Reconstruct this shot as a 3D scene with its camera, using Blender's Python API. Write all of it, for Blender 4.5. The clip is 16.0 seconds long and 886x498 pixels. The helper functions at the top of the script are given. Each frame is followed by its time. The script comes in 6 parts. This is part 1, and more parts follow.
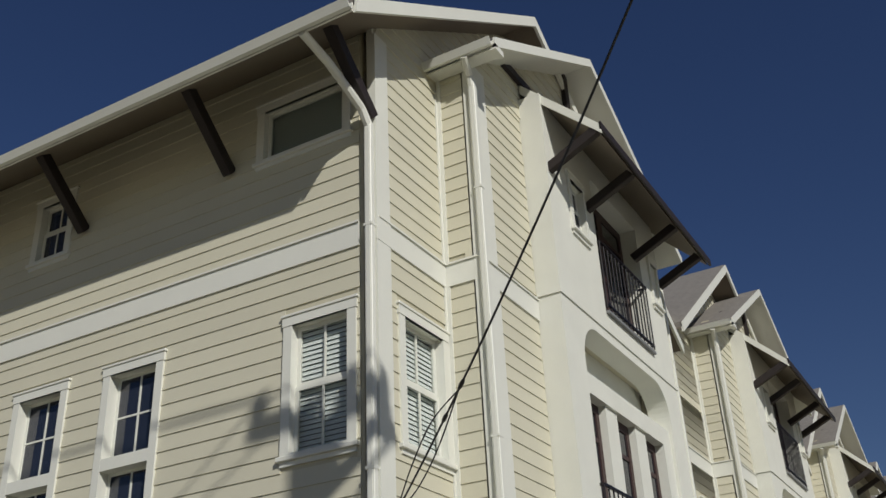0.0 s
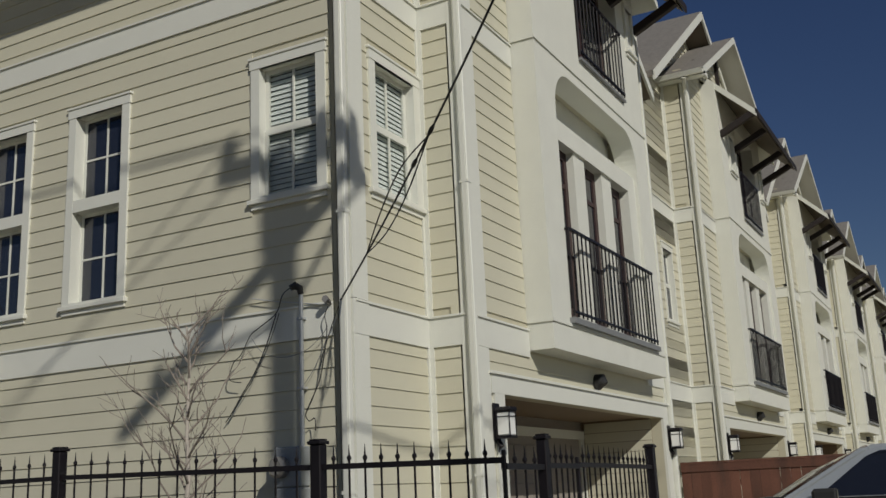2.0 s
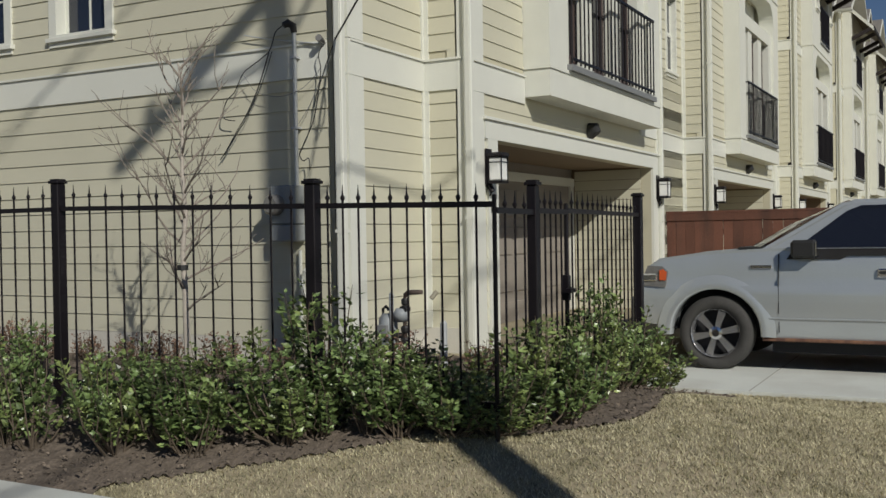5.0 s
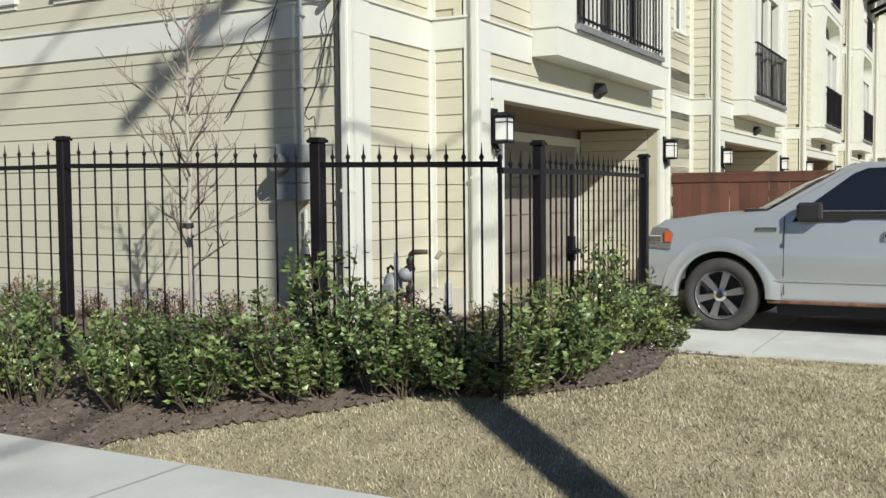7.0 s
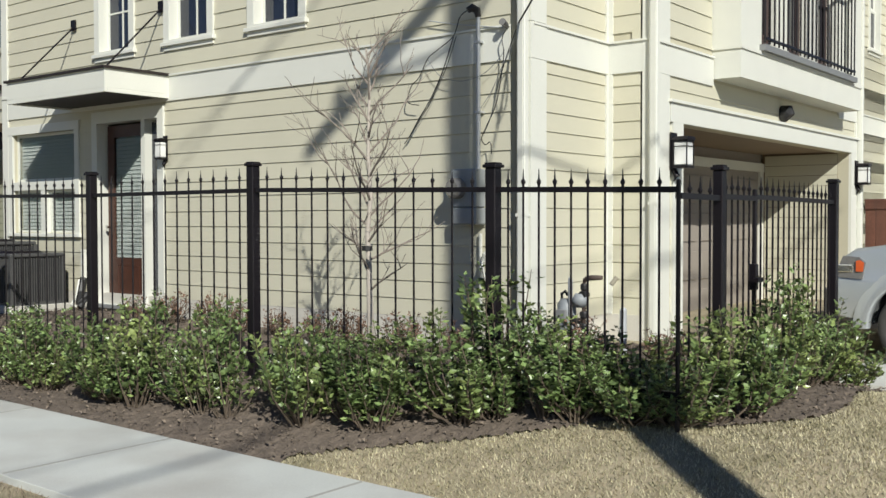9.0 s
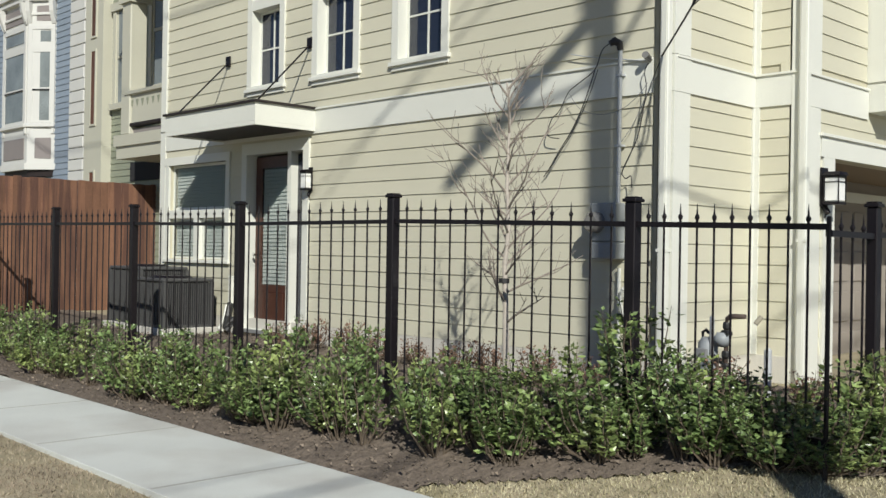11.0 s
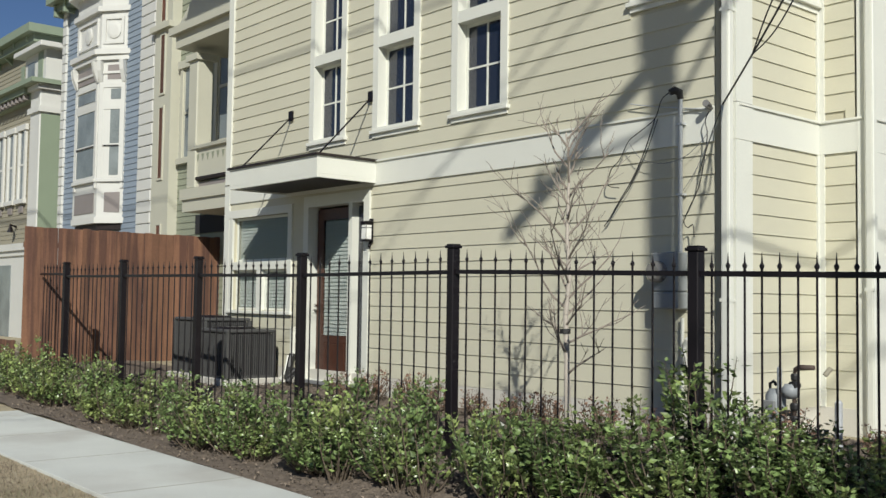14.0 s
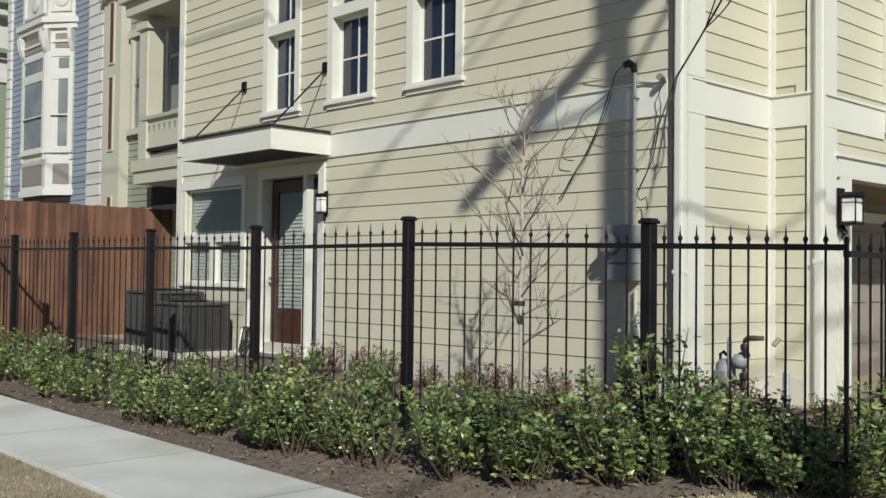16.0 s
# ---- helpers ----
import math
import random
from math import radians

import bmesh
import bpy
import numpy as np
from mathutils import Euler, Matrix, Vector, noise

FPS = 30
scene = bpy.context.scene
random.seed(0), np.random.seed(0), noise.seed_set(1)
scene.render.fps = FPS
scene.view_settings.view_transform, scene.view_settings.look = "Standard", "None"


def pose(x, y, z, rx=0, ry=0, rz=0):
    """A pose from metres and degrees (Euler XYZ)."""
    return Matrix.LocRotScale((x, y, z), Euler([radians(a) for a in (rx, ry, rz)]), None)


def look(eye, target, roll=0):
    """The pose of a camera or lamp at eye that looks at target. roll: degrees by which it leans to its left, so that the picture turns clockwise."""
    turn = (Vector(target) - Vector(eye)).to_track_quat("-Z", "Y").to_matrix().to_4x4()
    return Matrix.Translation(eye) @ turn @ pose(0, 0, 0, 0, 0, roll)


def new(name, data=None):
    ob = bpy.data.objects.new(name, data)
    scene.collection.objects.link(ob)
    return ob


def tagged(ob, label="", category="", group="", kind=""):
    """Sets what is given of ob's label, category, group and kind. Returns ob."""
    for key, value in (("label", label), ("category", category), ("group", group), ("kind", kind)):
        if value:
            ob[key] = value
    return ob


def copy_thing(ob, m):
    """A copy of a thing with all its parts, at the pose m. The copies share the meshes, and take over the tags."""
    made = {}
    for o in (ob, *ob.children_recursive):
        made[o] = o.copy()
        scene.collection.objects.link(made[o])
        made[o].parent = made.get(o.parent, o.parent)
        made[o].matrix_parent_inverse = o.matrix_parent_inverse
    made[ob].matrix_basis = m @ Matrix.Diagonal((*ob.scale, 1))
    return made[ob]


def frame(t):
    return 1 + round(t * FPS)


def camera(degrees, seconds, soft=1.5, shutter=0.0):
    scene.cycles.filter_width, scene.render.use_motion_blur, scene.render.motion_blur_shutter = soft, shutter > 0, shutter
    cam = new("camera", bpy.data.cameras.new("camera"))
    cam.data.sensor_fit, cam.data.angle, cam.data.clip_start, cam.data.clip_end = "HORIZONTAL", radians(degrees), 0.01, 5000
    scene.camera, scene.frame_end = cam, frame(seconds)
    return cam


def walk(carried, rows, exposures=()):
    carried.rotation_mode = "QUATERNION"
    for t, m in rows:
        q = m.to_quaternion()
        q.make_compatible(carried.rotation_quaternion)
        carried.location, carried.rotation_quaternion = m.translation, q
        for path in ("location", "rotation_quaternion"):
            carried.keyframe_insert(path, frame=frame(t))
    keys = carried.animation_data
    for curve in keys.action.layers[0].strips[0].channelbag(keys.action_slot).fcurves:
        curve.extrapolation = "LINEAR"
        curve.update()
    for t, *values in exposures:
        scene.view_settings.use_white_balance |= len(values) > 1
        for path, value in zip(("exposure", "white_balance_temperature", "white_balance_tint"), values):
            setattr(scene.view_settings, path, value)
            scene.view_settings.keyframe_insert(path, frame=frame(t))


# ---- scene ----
cam = camera(47.43, 16.0)
EX, EY, EZ = 5.043, -7.690, 1.500
PATH = [
    (0, pose(EX, EY, EZ, 118.09, 2.52, 30.33)),
    (0.5, pose(EX, EY, EZ, 115.58, 2.35, 29.83)),
    (1, pose(EX, EY, EZ, 111.53, 2.06, 29.64)),
    (1.5, pose(EX, EY, EZ, 107.12, 3.20, 28.60)),
    (2, pose(EX, EY, EZ, 103.66, 2.57, 28.52)),
    (2.5, pose(EX, EY, EZ, 99.05, 2.81, 28.32)),
    (3, pose(EX, EY, EZ, 96.71, 2.83, 26.68)),
    (3.5, pose(EX, EY, EZ, 94.46, 1.92, 27.21)),
    (4, pose(EX, EY, EZ, 93.06, 1.75, 27.62)),
    (4.5, pose(EX, EY, EZ, 90.92, 1.28, 27.91)),
    (7, pose(EX, EY, EZ, 86.92, 0.55, 28.29)),
    (7.5, pose(EX, EY, EZ, 86.87, 0.82, 30.19)),
    (8, pose(EX, EY, EZ, 87.36, 0.66, 33.20)),
    (8.5, pose(EX, EY, EZ, 87.94, 0.44, 35.84)),
    (9, pose(EX, EY, EZ, 88.38, 0.11, 38.19)),
    (9.5, pose(EX, EY, EZ, 89.04, 0.02, 40.15)),
    (10, pose(EX, EY, EZ, 89.56, -0.30, 42.16)),
    (12.5, pose(EX, EY, EZ, 91.51, -1.39, 49.65)),
    (13, pose(EX, EY, EZ, 92.68, -1.37, 49.65)),
    (13.5, pose(EX, EY, EZ, 92.94, -1.07, 49.60)),
    (14, pose(EX, EY, EZ, 92.99, -0.79, 49.40)),
    (14.5, pose(EX, EY, EZ, 92.31, -0.29, 49.05)),
    (15, pose(EX, EY, EZ, 91.93, -0.27, 48.86)),
    (15.5, pose(EX, EY, EZ, 91.71, -0.17, 48.45)),
    (16, pose(EX, EY, EZ, 91.46, -0.67, 46.86)),
]
walk(cam, PATH, [(0.0, -0.54, 6600, 10), (1.0, -0.79, 6700, 9), (2.0, -0.85, 6750, 9), (3.0, -0.87, 6850, 9), (3.5, -0.72, 6800, 8), (4.5, -0.70, 6750, 8), (7.0, 0.07, 6600, 7), (7.5, -0.03, 6600, 7), (8.0, 0.06, 6600, 7), (9.0, 0.05, 6600, 7), (10.0, 0.02, 6600, 7), (13.3, 0.0, 6650, 6), (14.2, -0.06, 6650, 6), (16.0, -0.13, 6650, 6)])

# ---- light ----
LX, LY, LZ = -1.33, 1.0, -1.05          # the way the sunlight travels
sun = new("sun", bpy.data.lights.new("sun", "SUN"))
sun.data.energy, sun.data.angle, sun.data.color = 4.8, radians(0.55), (1.0, 0.975, 0.93)
sun.matrix_world = look((8 - 10 * LX, -10 * LY, -10 * LZ), (8, 0, 0))
tagged(sun, "low winter sun", "sun")
world = bpy.data.worlds.new("sky")
scene.world = world
world.use_nodes = True
wn = world.node_tree
sky = wn.nodes.new("ShaderNodeTexSky")
sky.sky_type, sky.sun_disc = "NISHITA", False
sky.sun_elevation = math.atan2(-LZ, math.hypot(LX, LY))
sky.sun_rotation = math.atan2(-LX, -LY)
sky.air_density, sky.dust_density, sky.ozone_density, sky.altitude = 1.0, 0.2, 3.5, 50
bg = wn.nodes["Background"]
bg.inputs["Strength"].default_value = 0.057
hs = wn.nodes.new("ShaderNodeHueSaturation")
hs.inputs["Saturation"].default_value, hs.inputs["Hue"].default_value = 1.15, 0.515
wn.links.new(sky.outputs[0], hs.inputs["Color"])
wn.links.new(hs.outputs[0], bg.inputs["Color"])


# ---- materials ----
def mat(name, col, rough=0.6, var=0.12, scale=4.0, bump=0.0, bscale=60.0, metal=0.0, rnd=0.0, island=0.0, stain=None, spec=0.5, stretch=0.0):
    """Painted or natural surface: colour with broad and fine variation, per-piece shift and fine relief."""
    m = bpy.data.materials.new(name)
    m.use_nodes = True
    nt = m.node_tree
    b = nt.nodes["Principled BSDF"]
    b.inputs["Roughness"].default_value, b.inputs["Metallic"].default_value = rough, metal
    b.inputs["Specular IOR Level"].default_value = spec
    tc = nt.nodes.new("ShaderNodeTexCoord")
    geo = nt.nodes.new("ShaderNodeNewGeometry")
    n1 = nt.nodes.new("ShaderNodeTexNoise")
    n1.inputs["Scale"].default_value, n1.inputs["Detail"].default_value = scale, 6
    nt.links.new(geo.outputs["Position"], n1.inputs["Vector"])
    n2 = nt.nodes.new("ShaderNodeTexNoise")
    n2.inputs["Scale"].default_value, n2.inputs["Detail"].default_value = bscale, 3
    nt.links.new(geo.outputs["Position"], n2.inputs["Vector"])
    add = nt.nodes.new("ShaderNodeMath")
    add.operation = "ADD"
    nt.links.new(n1.outputs["Fac"], add.inputs[0])
    nt.links.new(n2.outputs["Fac"], add.inputs[1])
    val = nt.nodes.new("ShaderNodeMapRange")
    val.inputs["From Min"].default_value, val.inputs["From Max"].default_value = 0.6, 1.4
    val.inputs["To Min"].default_value, val.inputs["To Max"].default_value = 1 - var, 1 + var
    nt.links.new(add.outputs[0], val.inputs["Value"])
    out = val.outputs[0]
    if rnd or island:
        src = nt.nodes.new("ShaderNodeObjectInfo").outputs["Random"] if rnd else geo.outputs["Random Per Island"]
        r = nt.nodes.new("ShaderNodeMapRange")
        r.inputs["To Min"].default_value, r.inputs["To Max"].default_value = 1 - (rnd or island), 1 + (rnd or island)
        nt.links.new(src, r.inputs["Value"])
        mul = nt.nodes.new("ShaderNodeMath")
        mul.operation = "MULTIPLY"
        nt.links.new(out, mul.inputs[0])
        nt.links.new(r.outputs[0], mul.inputs[1])
        out = mul.outputs[0]
    sc = nt.nodes.new("ShaderNodeVectorMath")
    sc.operation = "SCALE"
    if stain:
        mix = nt.nodes.new("ShaderNodeMix")
        mix.data_type = "RGBA"
        mix.inputs["A"].default_value, mix.inputs["B"].default_value = (*col, 1), (*stain[0], 1)
        n3 = nt.nodes.new("ShaderNodeTexNoise")
        n3.inputs["Scale"].default_value, n3.inputs["Detail"].default_value = stain[1], 8
        if stretch:
            long = nt.nodes.new("ShaderNodeVectorMath")
            long.operation = "MULTIPLY"
            long.inputs[1].default_value = (1, 1, stretch)
            nt.links.new(geo.outputs["Position"], long.inputs[0])
            nt.links.new(long.outputs[0], n3.inputs["Vector"])
        else:
            nt.links.new(geo.outputs["Position"], n3.inputs["Vector"])
        r3 = nt.nodes.new("ShaderNodeMapRange")
        r3.inputs["From Min"].default_value, r3.inputs["From Max"].default_value = stain[2], stain[3]
        nt.links.new(n3.outputs["Fac"], r3.inputs["Value"])
        nt.links.new(r3.outputs[0], mix.inputs["Factor"])
        nt.links.new(mix.outputs["Result"], sc.inputs[0])
    else:
        sc.inputs[0].default_value = col
    nt.links.new(out, sc.inputs["Scale"])
    nt.links.new(sc.outputs[0], b.inputs["Base Color"])
    if bump:
        bp = nt.nodes.new("ShaderNodeBump")
        bp.inputs["Strength"].default_value, bp.inputs["Distance"].default_value = min(1.0, bump), 0.01
        nt.links.new(n2.outputs["Fac"], bp.inputs["Height"])
        nt.links.new(bp.outputs[0], b.inputs["Normal"])
    return m


def glass_mat(name, tint=(0.03, 0.04, 0.05), alpha=0.75):
    """Window glass: a clear share and a dark, mirror-like share."""
    m = bpy.data.materials.new(name)
    m.use_nodes = True
    nt = m.node_tree
    b = nt.nodes["Principled BSDF"]
    b.inputs["Base Color"].default_value = (*tint, 1)
    b.inputs["Roughness"].default_value = 0.03
    b.inputs["Specular IOR Level"].default_value = 0.9
    tr = nt.nodes.new("ShaderNodeBsdfTransparent")
    mx = nt.nodes.new("ShaderNodeMixShader")
    mx.inputs[0].default_value = alpha
    nt.links.new(tr.outputs[0], mx.inputs[1])
    nt.links.new(b.outputs[0], mx.inputs[2])
    nt.links.new(mx.outputs[0], nt.nodes["Material Output"].inputs["Surface"])
    return m


M = dict(
    siding=mat("cream_siding", (0.572, 0.550, 0.428), 0.55, 0.05, 1.3, 0.15, 90, rnd=0.035),
    siding_joined=mat("cream_siding_far", (0.572, 0.550, 0.428), 0.55, 0.05, 1.3, island=0.035),
    trim=mat("white_trim", (0.685, 0.69, 0.62), 0.45, 0.04, 2.0, 0.08, 70),
    stucco=mat("white_stucco", (0.665, 0.67, 0.60), 0.8, 0.05, 2.5, 0.5, 140),
    # tan taken well down so the colour holds the shade under the eaves
    soffit=mat("soffit_shade_tan", (0.17, 0.14, 0.105), 0.7, 0.06, 2.0, 0.1, 60),
    chip=mat("bark_chip", (0.17, 0.137, 0.106), 0.95, 0.3, 12, island=0.5),
    core=mat("wall_base", (0.50, 0.47, 0.35), 0.8, 0.05, 2),
    slab=mat("foundation", (0.55, 0.53, 0.47), 0.85, 0.08, 3, 0.3, 80),
    roof=mat("shingle", (0.20, 0.185, 0.165), 0.9, 0.25, 9, 0.7, 60),
    darkwood=mat("dark_stained_wood", (0.017, 0.011, 0.010), 0.6, 0.3, 12, 0.3, 40),
    redwood=mat("red_fence_wood", (0.135, 0.055, 0.034), 0.75, 0.22, 3.5, 0.3, 45, rnd=0.16, stain=((0.085, 0.040, 0.027), 4.0, 0.46, 0.64), stretch=0.12),
    brownfence=mat("brown_fence_wood", (0.185, 0.092, 0.054), 0.8, 0.22, 3.0, 0.4, 45, rnd=0.24, stain=((0.10, 0.048, 0.033), 9.0, 0.44, 0.58), stretch=0.06),
    iron=mat("black_iron", (0.009, 0.007, 0.009), 0.38, 0.2, 8, spec=0.3),
    door=mat("door_wood", (0.065, 0.024, 0.014), 0.4, 0.3, 10, 0.1, 50),
    frame=mat("dark_door_frame", (0.045, 0.022, 0.02), 0.5, 0.2, 8),
    glass=glass_mat("window_glass", (0.02, 0.025, 0.04), 0.85),
    clearglass=glass_mat("clear_glass", (0.05, 0.08, 0.075), 0.14),
    doorglass=glass_mat("entrance_glass", (0.04, 0.065, 0.06), 0.34),
    curtain=mat("pale_curtain", (0.20, 0.225, 0.225), 0.25, 0.45, 1.6),
    screen=glass_mat("windscreen_glass", (0.16, 0.19, 0.17), 0.8),
    darkglass=glass_mat("dark_glass", (0.012, 0.014, 0.02), 0.95),
    blind=mat("blind_slats", (0.76, 0.82, 0.78), 0.6, 0.04, 3),
    dark=mat("dark_interior", (0.02, 0.02, 0.022), 0.9),
    room=mat("room_wall", (0.25, 0.24, 0.22), 0.9),
    concrete=mat("concrete", (0.61, 0.63, 0.59), 0.85, 0.10, 1.6, 0.35, 120, stain=((0.47, 0.46, 0.42), 0.9, 0.45, 0.75)),
    mulch=mat("mulch", (0.15, 0.120, 0.093), 0.95, 0.45, 14, 0.9, 55),
    lawn=mat("dormant_lawn", (0.38, 0.325, 0.22), 0.95, 0.25, 5.0, 0.8, 70, stain=((0.25, 0.225, 0.135), 1.1, 0.45, 0.7)),
    blade=mat("straw_grass", (0.485, 0.44, 0.29), 0.9, 0.2, 3.0, island=0.55, stain=((0.27, 0.25, 0.145), 6.0, 0.46, 0.68)),
    leaf=mat("hedge_leaf", (0.118, 0.172, 0.060), 0.34, 0.25, 3.0, island=0.75, stain=((0.205, 0.25, 0.085), 2.2, 0.46, 0.64)),
    twig=mat("hedge_twig", (0.11, 0.085, 0.06), 0.85, 0.2, 20),
    bark=mat("tree_bark", (0.44, 0.395, 0.34), 0.85, 0.12, 25, 0.3, 60),
    redleaf=mat("brown_dwarf_leaf", (0.19, 0.115, 0.078), 0.7, 0.2, 4, island=0.4),
    silver=mat("silver_paint", (0.47, 0.50, 0.51), 0.27, 0.03, 2.0, metal=0.45, spec=0.6),
    plastic=mat("black_plastic", (0.02, 0.02, 0.02), 0.5, 0.1, 8),
    tyre=mat("tyre_rubber", (0.05, 0.048, 0.045), 0.85, 0.2, 10, 0.2, 60),
    alloy=mat("alloy_wheel", (0.56, 0.56, 0.57), 0.22, 0.03, 3, metal=0.85),
    joint=mat("joint_grey", (0.40, 0.395, 0.36), 0.9, 0.1, 4),
    pole=mat("weathered_pole", (0.20, 0.15, 0.11), 0.9, 0.2, 6),
    chrome=mat("chrome", (0.72, 0.72, 0.73), 0.14, 0.02, 3, metal=1.0),
    amber=mat("amber_lens", (0.55, 0.10, 0.03), 0.2, 0.05, 5),
    lens=mat("clear_lens", (0.19, 0.185, 0.175), 0.08, 0.15, 12),
    shade=mat("roller_shade", (0.30, 0.34, 0.31), 0.7, 0.06, 3),
    taupe=mat("taupe_panel", (0.24, 0.215, 0.205), 0.6, 0.06, 3),
    verge=mat("worn_verge_grass", (0.36, 0.305, 0.215), 0.95, 0.25, 4.0, island=0.45, stain=((0.22, 0.175, 0.125), 1.3, 0.42, 0.62)),
    darklens=mat("smoked_lens", (0.16, 0.155, 0.15), 0.08, 0.2, 14),
    branch=mat("twig_bark", (0.25, 0.215, 0.18), 0.85, 0.25, 25),
    lampglass=mat("frosted_glass", (0.80, 0.80, 0.76), 0.4, 0.03, 3),
    conduit=mat("conduit_zinc", (0.38, 0.40, 0.41), 0.5, 0.08, 6, metal=0.2),
    rust=mat("rusty_iron", (0.085, 0.062, 0.05), 0.75, 0.3, 18),
    steel=mat("galvanised_steel", (0.50, 0.52, 0.53), 0.45, 0.08, 6, metal=0.3),
    grey=mat("grey_metal", (0.20, 0.205, 0.205), 0.5, 0.1, 6),
    acmetal=mat("condenser_metal", (0.065, 0.065, 0.064), 0.55, 0.15, 9),
    asphalt=mat("asphalt", (0.055, 0.054, 0.052), 0.95, 0.2, 4, 0.6, 90),
    blue=mat("blue_siding", (0.235, 0.285, 0.345), 0.6, 0.06, 2, island=0.04),
    green=mat("sage_siding", (0.25, 0.27, 0.20), 0.6, 0.06, 2, island=0.04),
    tan=mat("tan_siding", (0.30, 0.275, 0.205), 0.6, 0.06, 2, island=0.04),
    paletrim=mat("pale_trim", (0.60, 0.60, 0.565), 0.5, 0.05, 2),
    sagetrim=mat("sage_trim", (0.235, 0.285, 0.205), 0.5, 0.05, 2),
    creamtrim=mat("cream_trim", (0.50, 0.49, 0.40), 0.5, 0.05, 2),
    brick=mat("red_brick_far", (0.22, 0.085, 0.06), 0.9, 0.2, 2),
    # tan darkened to brown: the shade inside the garage recess is in the colour
    recess=mat("recess_shade_tan", (0.20, 0.145, 0.095), 0.7, 0.06, 2),
    meterbox=mat("meter_paint", (0.27, 0.29, 0.30), 0.5, 0.1, 5),
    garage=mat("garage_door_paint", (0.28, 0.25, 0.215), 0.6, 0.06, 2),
)

M["silver"].node_tree.nodes["Principled BSDF"].inputs["Coat Weight"].default_value = 0.7


# ---- building helpers ----
def mesh_of(name, bm, material):
    me = bpy.data.meshes.new(name)
    bm.to_mesh(me)
    bm.free()
    for m in material if isinstance(material, (list, tuple)) else [material]:
        me.materials.append(m)
    return me


def part(name, bm, material, parent=None, label=""):
    ob = new(name, mesh_of(name, bm, material))
    if parent is not None:
        ob.parent = parent
    if label:
        ob["label"] = label
    return ob


def share(name, me, parent, loc=(0, 0, 0), scale=(1, 1, 1), rz=0.0):
    ob = new(name, me)
    ob.parent, ob.location, ob.scale = parent, loc, scale
    ob.rotation_euler = (0, 0, rz)
    return ob


def parts(name, items, material, parent, label=""):
    """One mesh for each box of the list, all parts of the parent."""
    return [part(name, box(*it), material, parent, label) for it in items]


def thing(name, label, category, group="", kind="", at=(0, 0, 0)):
    ob = new(name)
    ob.location = at
    return tagged(ob, label, category, group, kind)


def bx(bm, x0, x1, y0, y1, z0, z1, bev=0.0):
    x0, x1, y0, y1, z0, z1 = min(x0, x1), max(x0, x1), min(y0, y1), max(y0, y1), min(z0, z1), max(z0, z1)
    v = [bm.verts.new(p) for p in ((x0, y0, z0), (x1, y0, z0), (x1, y1, z0), (x0, y1, z0), (x0, y0, z1), (x1, y0, z1), (x1, y1, z1), (x0, y1, z1))]
    fs = [bm.faces.new([v[i] for i in q]) for q in ((3, 2, 1, 0), (4, 5, 6, 7), (0, 1, 5, 4), (1, 2, 6, 5), (2, 3, 7, 6), (3, 0, 4, 7))]
    if bev:
        ed = list({e for f in fs for e in f.edges})
        bmesh.ops.bevel(bm, geom=ed, offset=bev, segments=1, affect="EDGES")
    return bm


def box(x0, x1, y0, y1, z0, z1, bev=0.0):
    return bx(bmesh.new(), x0, x1, y0, y1, z0, z1, bev)


def boxes(*items):
    bm = bmesh.new()
    for it in items:
        bx(bm, *it)
    return bm


def prism(bm, pts, off):
    """Extrude a planar outline (list of 3D points) by the vector off."""
    o = Vector(off)
    a = [bm.verts.new(p) for p in pts]
    b = [bm.verts.new(Vector(p) + o) for p in pts]
    n = len(pts)
    bm.faces.new(a)
    bm.faces.new(b[::-1])
    for i in range(n):
        bm.faces.new((a[i], b[i], b[(i + 1) % n], a[(i + 1) % n]))
    bmesh.ops.recalc_face_normals(bm, faces=bm.faces)
    return bm


def tube(bm, pts, radii, seg=8, cap=True):
    """A round bar along the points, with a radius at each."""
    rings, n = [], len(pts)
    pts = [Vector(p) for p in pts]
    for i, p in enumerate(pts):
        d = (pts[min(i + 1, n - 1)] - pts[max(i - 1, 0)]).normalized()
        u = d.cross(Vector((0.31, 0.17, 0.93)))
        if u.length < 0.05:
            u = d.cross(Vector((1, 0, 0)))
        u.normalize()
        w = d.cross(u)
        r = radii[i] if isinstance(radii, (list, tuple)) else radii
        rings.append([bm.verts.new(p + (u * math.cos(k * math.tau / seg) + w * math.sin(k * math.tau / seg)) * r) for k in range(seg)])
    for a, b in zip(rings, rings[1:]):
        for k in range(seg):
            bm.faces.new((a[k], a[(k + 1) % seg], b[(k + 1) % seg], b[k]))
    if cap:
        bm.faces.new(rings[0][::-1])
        bm.faces.new(rings[-1])
    return bm


def cut(span, holes):
    """What is left of the span (a, b) when the holes are taken out."""
    out = [span]
    for c, d in holes:
        nxt = []
        for a, b in out:
            if d <= a or c >= b:
                nxt.append((a, b))
            else:
                if c > a:
                    nxt.append((a, c))
                if d < b:
                    nxt.append((d, b))
        out = nxt
    return [(a, b) for a, b in out if b - a > 0.03]


LAP = 0.1765


def board(length, h=LAP):
    """One lap board along +x, its back on y = 0, thick at the foot, facing -y."""
    bm = bmesh.new()
    h2 = h + 0.006
    prism(bm, [(0, 0, 0), (0, -0.017, 0), (0, -0.0155, 0.006), (0, -0.004, h2), (0, 0, h2)], (length, 0, 0))
    return bm


board_mesh = mesh_of("plank", board(1.0), M["siding"])
board_mesh_far = mesh_of("plank", board(1.0), M["siding_joined"])


